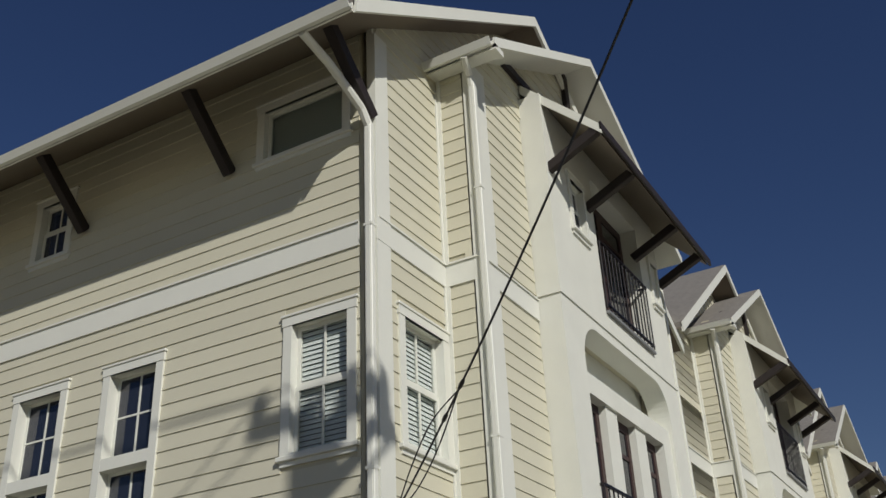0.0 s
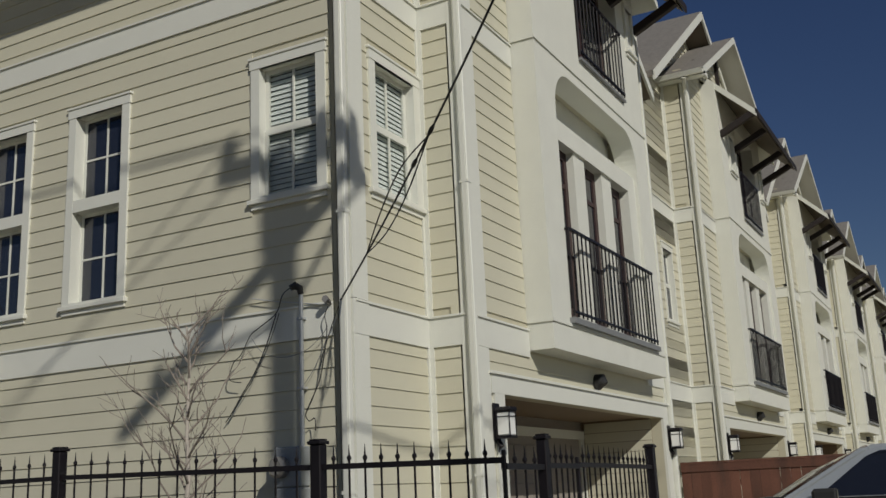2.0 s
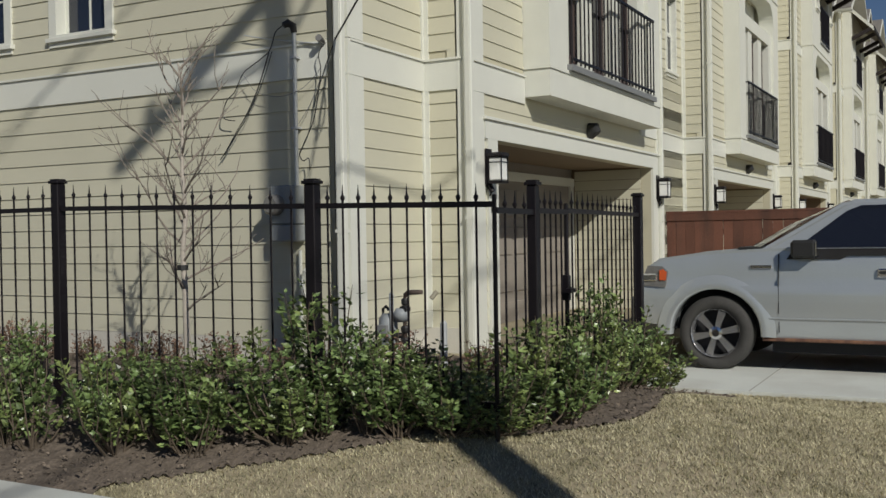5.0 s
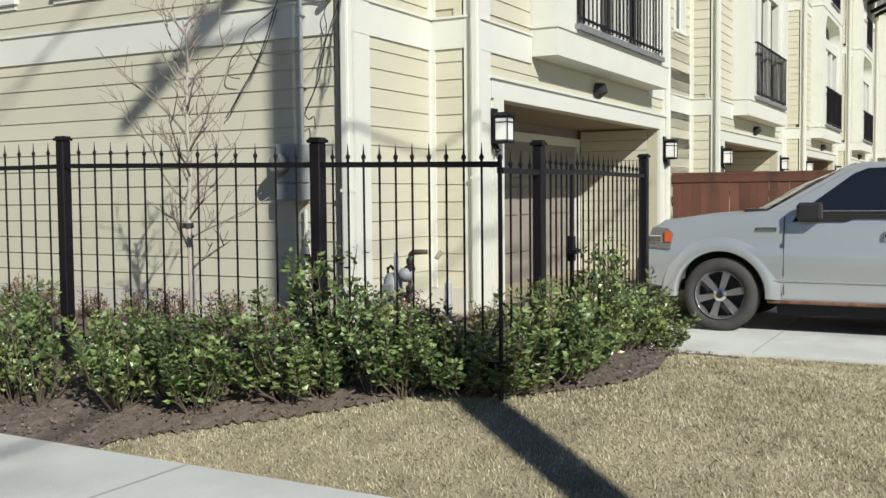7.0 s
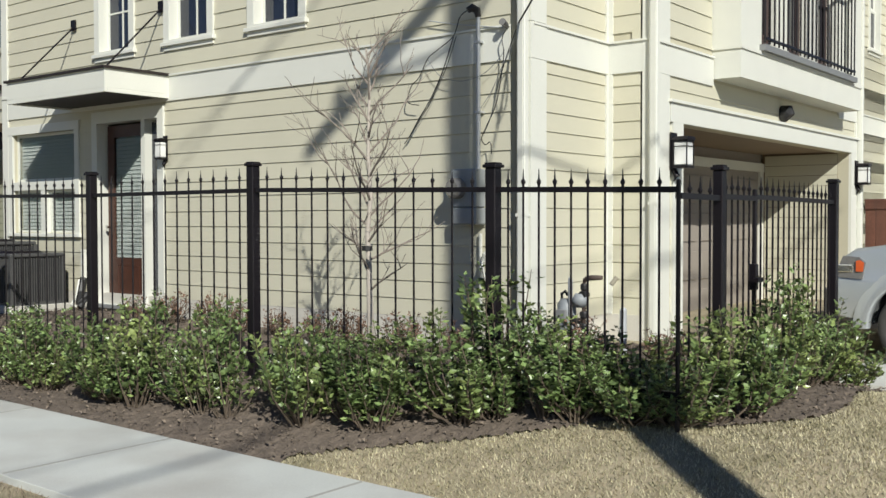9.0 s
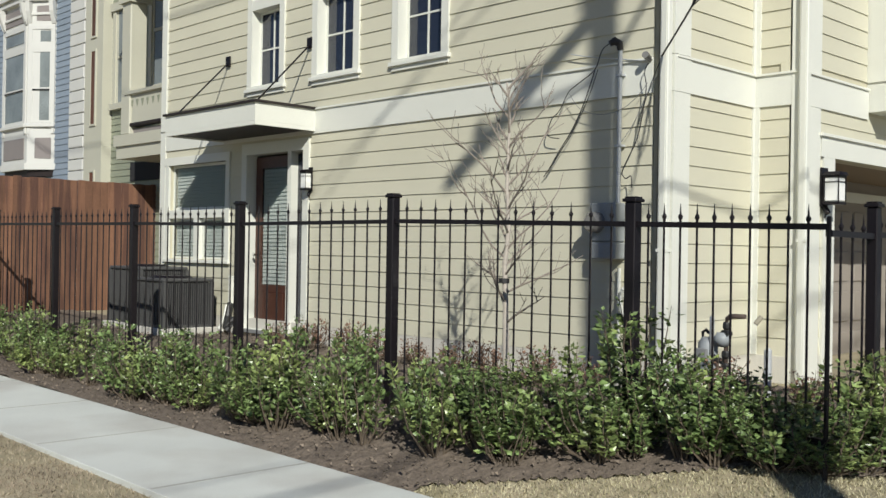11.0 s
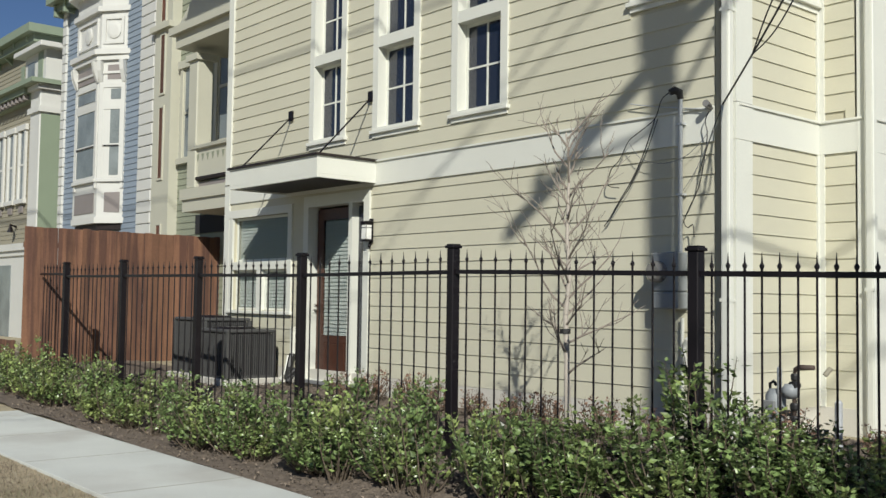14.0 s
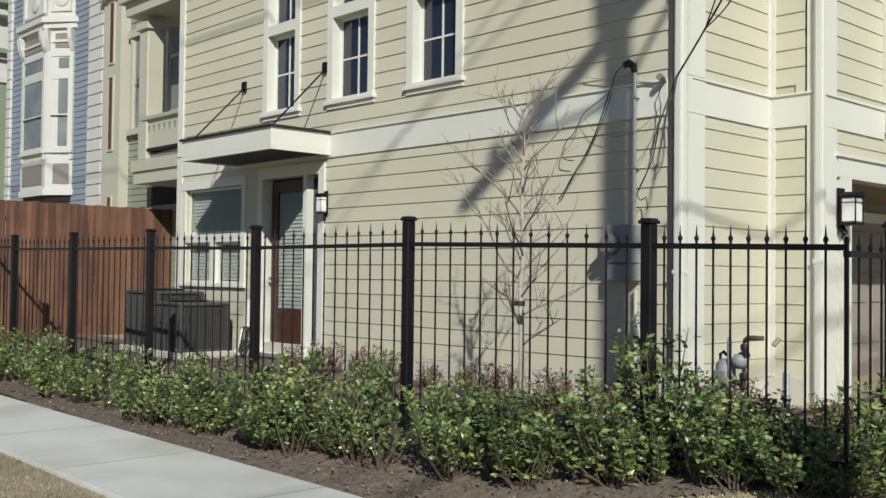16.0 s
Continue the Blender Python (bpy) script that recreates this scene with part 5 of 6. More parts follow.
# splices on the cable and the thin wires that part from it
WA, WB = Vector((-0.07, -0.10, 3.26)), Vector(ATT)


def on_cable(k):
    return WA.lerp(WB, k) - Vector((0, 0, 4 * 0.4 * k * (1 - k)))


for k in (0.219, 0.259):
    q0, q1 = on_cable(k), on_cable(k + 0.012)
    sp = thing("cable_splice", "black taped splice on the cable", "splice")
    part("sleeve", tube(bmesh.new(), [q0, q0.lerp(q1, 0.3), q0.lerp(q1, 0.7), q1], [0.009, 0.017, 0.017, 0.009], 8), M["plastic"], sp)
q0, q1 = on_cable(0.259), on_cable(0.091)
cable("splice_wire", [q0, q0.lerp(q1, 0.35) + Vector((0.02, 0, -0.10)), q0.lerp(q1, 0.7) + Vector((0.03, 0, -0.09)), q1], 0.006, "thin black wire looping beside the cable")
cable("splice_wire", [q0, q0.lerp(q1, 0.3) + Vector((-0.06, 0, 0.07)), q0.lerp(q1, 0.65) + Vector((-0.05, 0, 0.05)), q1], 0.006, "thin black wire looping beside the cable")

# ---- utility pole beside the camera ----
up = thing("utility_pole", "tall wooden utility pole with crossarm and transformer", "pole")
part("shaft", tube(bmesh.new(), [(PX, PY, -0.2), (PX, PY, 5), (PX, PY, 11.1)], [0.135, 0.122, 0.105], 14), M["pole"], up)
part("crossarm", box(PX - 0.75, PX + 0.95, PY - 0.07, PY + 0.07, 10.74, 10.90), M["pole"], up)
part("crossarm", box(PX - 0.06, PX + 0.06, PY - 1.56, PY + 0.85, 9.82, 9.96), M["pole"], up)
part("transformer", tube(bmesh.new(), [(PX + 0.30, PY - 0.2, 10.2), (PX + 0.30, PY - 0.2, 10.25), (PX + 0.30, PY - 0.2, 10.8), (PX + 0.30, PY - 0.2, 10.87)], [0.16, 0.2, 0.2, 0.12], 14), M["grey"], up)
for k in (-0.68, 0.45, 0.88):
    part("insulator", tube(bmesh.new(), [(PX + k, PY, 10.90), (PX + k, PY, 10.98), (PX + k, PY, 11.18)], [0.04, 0.09, 0.05], 8), M["lens"], up)
for k in (-1.2, -0.75, 0.6):
    part("insulator", tube(bmesh.new(), [(PX, PY + k, 9.96), (PX, PY + k, 10.04), (PX, PY + k, 10.18)], [0.04, 0.07, 0.04], 8), M["lens"], up)
part("brace", tube(bmesh.new(), [(PX + 0.03, PY + 0.75, 9.82), (PX, PY + 0.1, 9.25)], 0.03, 6), M["pole"], up)
part("brace", tube(bmesh.new(), [(PX + 0.03, PY - 0.85, 9.82), (PX, PY - 0.1, 9.25)], 0.03, 6), M["pole"], up)
for k in (-0.68, 0.45, 0.88):
    cable("power_line", [(PX + k, PY, 11.16), (PX + k - 46, PY + 1.2, 10.95)], 0.012, "thin black overhead power line", sag=0.5)

cable("power_line", [(PX - 0.68, PY, 11.14), (PX + 0.9, PY - 25, 11.14)], 0.014, "thin black power line crossing the street")
cable("power_line", [(PX, PY, 11.06), (PX - 9.0, PY - 25, 11.06)], 0.014, "thin black power line crossing the street")
cable("power_line", [(13.7, -28.8, 10.0), (10.5, 0.0, 10.0)], 0.013, "thin black power line over the street")
cable("power_line", [(14.7, -29.0, 10.0), (10.9, 0.0, 10.0)], 0.030, "bundled black telephone lines over the street")
cable("telephone_line", [(PX, PY, 7.6), (12.0, -2.5, 10.56)], 0.02, "thick black telephone line leaving the pole")

# ---- wooden fences ----
def board_fence(label, a, b, z0, z1, w, material, cap=False):
    f = thing("board_fence", label, "fence")
    a, b = Vector((*a, 0)), Vector((*b, 0))
    d = (b - a)
    L = d.length
    rz = math.atan2(d.y, d.x)
    n = int(L / w)
    me = mesh_of("board", box(0, w - 0.002, -0.01, 0.01, 0, 1, 0.003), material)
    rng = random.Random(8)
    for k in range(n):
        p = a + d * (k / n)
        share("board", me, f, (p.x + rng.gauss(0, 0.003), p.y + rng.gauss(0, 0.002), z0), (L / n / w, 1, z1 - z0 + (0 if cap else rng.gauss(0, 0.005))), rz)
    for z in (z0 + 0.35, z1 - 0.35):
        r = part("rail", box(0, L, 0.012, 0.05, z, z + 0.09), material, f)
        r.location, r.rotation_euler = (a.x, a.y, 0), (0, 0, rz)
    if cap:
        for q in ((-0.03, 0.06, z1, z1 + 0.035), (-0.025, -0.011, z1 - 0.12, z1 - 0.002)):
            r = part("cap", box(0, L, q[0], q[1], q[2], q[3]), material, f)
            r.location, r.rotation_euler = (a.x, a.y, 0), (0, 0, rz)
    return f


board_fence("tall brown wooden board fence with streaked weathering", (-12.4, -2.03), (-12.4, 3.2), 0.15, 2.67, 0.14, M["brownfence"])
board_fence("low brown board fence panel", (-12.5, -2.1), (-16.5, -2.1), 0.1, 0.75, 0.14, M["brownfence"])
board_fence("dark red-brown board fence with a cap rail", (P + 0.09, 8.5), (9.8, 8.5), 0.0, 1.78, 0.15, M["redwood"], True)


# ---- silver pickup ----
def pickup():
    t = thing("pickup_truck", "silver pickup truck with tinted windows on the driveway", "truck")
    W, yn = 2.0, 3.28                      # width and near side
    wx, wr, arch = 2.53, 0.395, 0.47       # front axle
    rx = wx + 3.5
    def outline(grow=0.0):
        pts = [(1.70, 0.50), (1.66, 0.62), (1.66, 0.80), (1.72, 0.90), (1.80, 1.12), (1.92, 1.20), (2.4, 1.265), (3.05, 1.30), (5.5, 1.30), (5.55, 1.36), (7.36, 1.36), (7.40, 1.2), (7.40, 0.6), (7.2, 0.5)]
        for cx in (rx, wx):
            for k in range(13):
                a = math.pi * k / 12
                pts.append((cx + (arch + grow) * math.cos(a) * 1.02, 0.40 + (arch + grow) * math.sin(a)))
        pts2 = pts[:14] + [(rx + arch, 0.36)] + pts[14:27] + [(rx - arch, 0.34), (wx + arch + 0.02, 0.34)] + pts[27:40] + [(wx - arch, 0.44)]
        return pts2
    bm = prism(bmesh.new(), [(x, yn, z) for x, z in outline()], (0, W, 0))
    top = [e for e in bm.edges if e.calc_length() > 0.001 and len(e.link_faces) == 2 and abs(e.verts[0].co.y - e.verts[1].co.y) < 1e-4 and min(v.co.z for v in e.verts) > 0.79]
    bmesh.ops.bevel(bm, geom=top, offset=0.075, segments=4, affect="EDGES", clamp_overlap=True)
    for zc in (0.46, 0.56, 0.66, 0.76, 0.86, 0.95, 1.02, 1.08, 1.14):
        bmesh.ops.bisect_plane(bm, geom=bm.verts[:] + bm.edges[:] + bm.faces[:], plane_co=(0, 0, zc), plane_no=(0, 0, 1))
    for v in bm.verts:
        b_ = 0.05 * max(-0.2, 1 - ((v.co.z - 0.80) / 0.42) ** 2) * ss(1.6, 2.1, v.co.x)
        if v.co.y < yn + 0.01:
            v.co.y -= b_
        elif v.co.y > yn + W - 0.01:
            v.co.y += b_
    for f in bm.faces:
        f.smooth = True
    bm.normal_update()
    for e in bm.edges:
        if len(e.link_faces) == 2 and e.calc_face_angle() > 0.45:
            e.smooth = False
    body = part("body", bm, M["silver"], t, "silver painted body")
    # side crease and rocker line
    part("side_moulding", box(3.02, 5.5, yn - 0.046, yn - 0.01, 0.555, 0.575, 0.004), M["silver"], body)
    part("underbody", box(3.1, 5.4, yn + 0.10, yn + W - 0.10, 0.20, 0.5), M["dark"], t)
    # flared arches
    for cx in (wx, rx):
        fl = bmesh.new()
        n = 20
        ring = []
        for k in range(n + 1):
            a = math.pi * (k / n) * 1.04 - 0.06
            c, s = math.cos(a), math.sin(a)
            ring.append([fl.verts.new((cx + r * c * 1.02, yn + dy, 0.40 + r * s)) for r, dy in ((arch - 0.006, 0.05), (arch - 0.004, -0.052), (arch + 0.02, -0.060), (arch + 0.07, -0.056), (arch + 0.15, -0.030))])
        for p, q in zip(ring, ring[1:]):
            for j in range(4):
                fl.faces.new((p[j], p[j + 1], q[j + 1], q[j]))
        for f in fl.faces:
            f.smooth = True
        part("wheel_arch", fl, M["silver"], body)
        part("arch_liner", prism(bmesh.new(), [(cx + (arch + 0.02) * math.cos(math.pi * k / 12), yn + 0.30, 0.40 + (arch + 0.02) * math.sin(math.pi * k / 12)) for k in range(13)], (0, 0.02, 0)), M["dark"], body)
    # cab
    cab = bmesh.new()
    lo = [(2.98, yn + 0.05, 1.285), (5.52, yn + 0.05, 1.285), (5.52, yn + W - 0.05, 1.285), (2.98, yn + W - 0.05, 1.285)]
    hi = [(3.84, yn + 0.26, 1.80), (5.36, yn + 0.26, 1.80), (5.36, yn + W - 0.26, 1.80), (3.84, yn + W - 0.26, 1.80)]
    lv, hv = [cab.verts.new(p) for p in lo], [cab.verts.new(p) for p in hi]
    cab.faces.new(hv)
    for k in range(4):
        cab.faces.new((lv[k], lv[(k + 1) % 4], hv[(k + 1) % 4], hv[k]))
    bmesh.ops.recalc_face_normals(cab, faces=cab.faces)
    bmesh.ops.bevel(cab, geom=[e for e in cab.edges if max(v.co.z for v in e.verts) > 1.5], offset=0.06, segments=3, affect="EDGES")
    for f in cab.faces:
        f.smooth = False
    part("cab", cab, M["silver"], t, "silver cab")

    def on_side(x, z, far=False, out=0.006):
        f = (z - 1.285) / (1.80 - 1.285)
        y = yn + 0.05 + 0.21 * f - out
        return (x, y if not far else 2 * yn + W - y, z)
    for far in (False, True):
        d = 0.012 if far else -0.012
        ys = yn + W + 0.024 if far else yn - 0.024
        yc = on_side(0, 1.29, far, 0.0)[1]
        for nm, low, q in (("front_window", [(3.27, 1.185), (3.79, 1.185), (3.87, 1.22), (4.42, 1.22), (4.42, 1.292), (3.34, 1.292)], [(3.34, 1.29), (4.42, 1.29), (4.42, 1.735), (3.98, 1.735), (3.84, 1.68)]),
                           ("rear_window", [(4.52, 1.22), (5.38, 1.22), (5.36, 1.292), (4.52, 1.292)], [(4.52, 1.29), (5.36, 1.29), (5.27, 1.74), (4.52, 1.74)])):
            bmq = prism(bmesh.new(), [on_side(x, z, far, 0.0) for x, z in q], (0, d, 0))
            prism(bmq, [(x, ys, z) for x, z in low], (0, -d, 0))
            sb = prism(bmesh.new(), [(low[-1][0], ys, 1.286), (low[-2][0], ys, 1.286), (low[-2][0], yc, 1.286), (low[-1][0], yc, 1.286)], (0, 0, 0.008))
            wd = part(nm, bmq, M["darkglass"], t, "dark tinted side window")
            part("seal", sb, M["dark"], wd)
    def on_screen(y, z):
        f = (z - 1.285) / (1.80 - 1.285)
        return (2.98 + 0.86 * f, y, z)
    ws = bmesh.new()
    rows_ = []
    for k in range(9):
        u = -1 + k / 4
        bow = 0.24 * (1 - u * u)
        yl, yh = yn + W / 2 + u * (W / 2 - 0.12), yn + W / 2 + u * (W / 2 - 0.30)
        rows_.append([ws.verts.new(p) for p in ((2.955 - bow, yl, 1.30), (3.38 - bow * 0.8, (yl + yh) / 2, 1.56), (3.80 - bow * 0.35, yh, 1.775), (3.86 - bow * 0.25, yh, 1.80))])
    for p, q in zip(rows_, rows_[1:]):
        for j in range(3):
            ws.faces.new((p[j], q[j], q[j + 1], p[j + 1]))
    for f in ws.faces:
        f.smooth = True
    part("windscreen", ws, M["screen"], t, "sloping curved windscreen")
    part("pillar", boxes((4.44, 4.50, yn + 0.045, yn + 0.06, 1.3, 1.34)), M["plastic"], t)
    part("cowl", box(2.74, 3.12, yn + 0.15, yn + W - 0.15, 1.285, 1.315, 0.01), M["plastic"], t, "black windscreen cowl")
    part("hood", prism(bmesh.new(), [(1.95, yn + 0.22, 1.20), (2.4, yn + 0.22, 1.27), (2.95, yn + 0.22, 1.315), (2.95, yn + 0.22, 1.27), (2.0, yn + 0.22, 1.16)], (0, W - 0.44, 0)), M["silver"], t, "raised silver bonnet")
    # door lines, handle, badge, mirror
    parts("door_gap", ((3.186, 3.192, yn - 0.0505, yn + 0.01, 0.62, 0.98), (4.473, 4.479, yn - 0.0505, yn + 0.01, 0.62, 0.98), (3.186, 3.193, yn - 0.030, yn + 0.01, 0.985, 1.24), (4.473, 4.479, yn - 0.03, yn + 0.01, 0.985, 1.12), (3.186, 3.192, yn - 0.03, yn + 0.01, 0.42, 0.615)), M["dark"], t)
    hd = part("door_handle", box(4.14, 4.36, yn - 0.055, yn, 1.00, 1.09, 0.012), M["chrome"], t, "chrome door handle")
    part("handle_pull", box(4.16, 4.34, yn - 0.07, yn - 0.0555, 1.035, 1.065, 0.008), M["plastic"], hd)
    part("badge", box(2.90, 3.12, yn - 0.034, yn, 1.085, 1.125, 0.006), M["chrome"], t, "small chrome side badge")
    mr = part("mirror", box(3.33, 3.58, yn - 0.18, yn + 0.02, 1.20, 1.385, 0.03), M["plastic"], t, "black door mirror")
    part("mirror_glass_edge", box(3.575, 3.583, yn - 0.17, yn, 1.22, 1.37, 0.002), M["chrome"], mr)
    part("lower_sill", box(3.02, 5.5, yn - 0.03, yn + 0.05, 0.325, 0.36, 0.008), M["brownfence"], t, "mud-brown sill edge")
    part("lamp_insert", box(1.74, 1.90, yn - 0.049, yn - 0.02, 0.95, 1.03, 0.01), M["chrome"], t, "bright headlamp reflector")
    part("mirror_arm", box(3.34, 3.44, yn - 0.05, yn + 0.06, 1.24, 1.34), M["plastic"], mr)
    # lights, grille and bumper
    hl = part("headlight", prism(bmesh.new(), [(1.70, yn - 0.022, 0.90), (1.99, yn - 0.044, 0.88), (2.02, yn - 0.044, 1.05), (1.96, yn - 0.034, 1.11), (1.79, yn - 0.018, 1.12)], (0, 0.36, 0)), M["darklens"], t, "dark grey headlight")
    part("indicator", prism(bmesh.new(), [(1.93, yn - 0.052, 0.96), (2.00, yn - 0.052, 0.96), (2.01, yn - 0.052, 1.05), (1.97, yn - 0.052, 1.08), (1.93, yn - 0.052, 1.07)], (0, 0.01, 0)), M["amber"], hl, "orange indicator lens")
    part("headlight", prism(bmesh.new(), [(1.70, yn + W - 0.36, 0.90), (1.99, yn + W - 0.36, 0.88), (1.99, yn + W - 0.36, 1.08), (1.79, yn + W - 0.36, 1.12)], (0, 0.364, 0)), M["lens"], t, "clear headlight")
    part("grille", box(1.66, 1.76, yn + 0.38, yn + W - 0.38, 0.84, 1.10, 0.01), M["chrome"], t)
    part("bumper", box(1.57, 1.86, yn + 0.02, yn + W - 0.02, 0.46, 0.80, 0.05), M["grey"], t, "grey front bumper")
    # wheels
    def wheel(cx, cy, s):
        ty = bmesh.new()
        prof = [(0.255, 0.02), (0.30, -0.015), (0.36, -0.02), (0.385, 0.01), (0.395, 0.04), (0.395, 0.20), (0.38, 0.24), (0.30, 0.255)]
        n = 36
        rows = [[ty.verts.new((cx + r * math.cos(math.tau * k / n), cy + s * w, 0.395 + r * math.sin(math.tau * k / n))) for r, w in prof] for k in range(n)]
        for k in range(n):
            for j in range(len(prof) - 1):
                ty.faces.new((rows[k][j], rows[k][j + 1], rows[(k + 1) % n][j + 1], rows[(k + 1) % n][j]))
        for f in ty.faces:
            f.smooth = True
        w = part("wheel", boxes((cx - 0.05, cx + 0.05, cy + s * 0.10, cy + s * 0.2, 0.345, 0.445)), M["dark"], t)
        part("tyre", ty, M["tyre"], w, "black rubber tyre")
        part("disc", tube(bmesh.new(), [(cx, cy + s * 0.12, 0.395), (cx, cy + s * 0.14, 0.395)], 0.25, 24), M["dark"], w)
        part("rim", tube(bmesh.new(), [(cx, cy - s * 0.012, 0.395), (cx, cy - s * 0.004, 0.395), (cx, cy + s * 0.03, 0.395), (cx, cy + s * 0.1, 0.395)], [0.262, 0.256, 0.240, 0.236], 32, False), M["alloy"], w, "bright alloy rim")
        sp = bmesh.new()
        prism(sp, [(-0.026, s * 0.012, 0.03), (0.026, s * 0.012, 0.03), (0.040, s * 0.006, 0.242), (-0.040, s * 0.006, 0.242)], (0, s * 0.03, 0))
        me = mesh_of("spoke", sp, M["alloy"])
        for k in range(6):
            o = new("spoke", me)
            o.parent, o.location, o.rotation_euler = w, (cx, cy, 0.395), (0, k * math.tau / 6 + 0.3, 0)
        part("hub", tube(bmesh.new(), [(cx, cy + s * 0.07, 0.395), (cx, cy + s * 0.004, 0.395), (cx, cy - s * 0.004, 0.395)], [0.075, 0.07, 0.04], 16), M["chrome"], w)
    for cx in (wx, rx):
        wheel(cx, yn - 0.035, 1)
        wheel(cx, yn + W + 0.01, -1)
    return t


pickup()


# ---- neighbouring houses behind the board fence ----
def lap_field(x0, x1, y, z0, z1, lap=0.13):
    bm = bmesh.new()
    n = int((z1 - z0) / lap)
    for k in range(n):
        z = z0 + k * lap
        prism(bm, [(x0, y, z), (x0, y - 0.018, z), (x0, y - 0.004, z + lap), (x0, y, z + lap)], (x1 - x0, 0, 0))
    return bm


def tall_window(parent, x0, x1, y, z0, z1, mt, rail=0.5):
    w = part("window", boxes((x0 - 0.12, x0, y - 0.06, y, z0 - 0.1, z1 + 0.12), (x1, x1 + 0.12, y - 0.06, y, z0 - 0.1, z1 + 0.12), (x0 - 0.18, x1 + 0.18, y - 0.09, y, z1, z1 + 0.16), (x0 - 0.18, x1 + 0.18, y - 0.10, y, z0 - 0.12, z0)), mt, parent)
    part("sash", boxes((x0, x0 + 0.05, y - 0.03, y, z0, z1), (x1 - 0.05, x1, y - 0.03, y, z0, z1), (x0 + 0.05, x1 - 0.05, y - 0.035, y, z0 + (z1 - z0) * rail - 0.03, z0 + (z1 - z0) * rail + 0.03)), mt, w)
    part("pane", box(x0 + 0.05, x1 - 0.05, y - 0.018, y - 0.012, z0, z1), M["curtain"], w, "pane with a pale curtain behind")
    return w


def angled_bay(parent, cx, y, w, d, z0, z1, mt):
    """A three-sided bay, wide w, standing out by d."""
    pts = [(cx - w / 2, y), (cx - w / 2 + 0.55, y - d), (cx + w / 2 - 0.55, y - d), (cx + w / 2, y)]
    return part("bay", prism(bmesh.new(), [(a, b, z0) for a, b in pts], (0, 0, z1 - z0)), mt, parent)


FY = 1.5
bh = thing("blue_house", "blue lap-sided house with white bay and quoins", "house")
part("wall", box(-20.6, -15.1, FY, FY + 9, 0, 8.9), M["blue"], bh)
part("siding", lap_field(-20.6, -15.9, FY, 0.3, 8.9), M["blue"], bh)["kind"] = "stuff"
qm = mesh_of("quoin", box(0, 0.74, -0.07, 0.0, 0, 0.225, 0.012), M["paletrim"])
for k in range(36):
    share("quoin", qm, bh, (-15.90, FY - 0.001, 0.2 + k * 0.24), (1.0 if k % 2 else 0.93, 1, 1))
    share("quoin", qm, bh, (-20.66, FY - 0.001, 0.2 + k * 0.24), (0.34, 1, 1))
BD, BI = 0.40, 0.60                    # depth of the bay, width of each angled side
bay = angled_bay(bh, -18.0, FY, 2.55, BD, 3.28, 8.6, M["paletrim"])


def bay_course(name, za, zb, g, mt):
    """A moulding that runs round the three sides of the bay and stands out by g."""
    pts = [(-19.28 - g, FY), (-18.68 - 0.5 * g, FY - BD - g), (-17.32 + 0.5 * g, FY - BD - g), (-16.72 + g, FY)]
    part(name, prism(bmesh.new(), [(a, b, za) for a, b in pts], (0, 0, zb - za)), M[mt], bay)


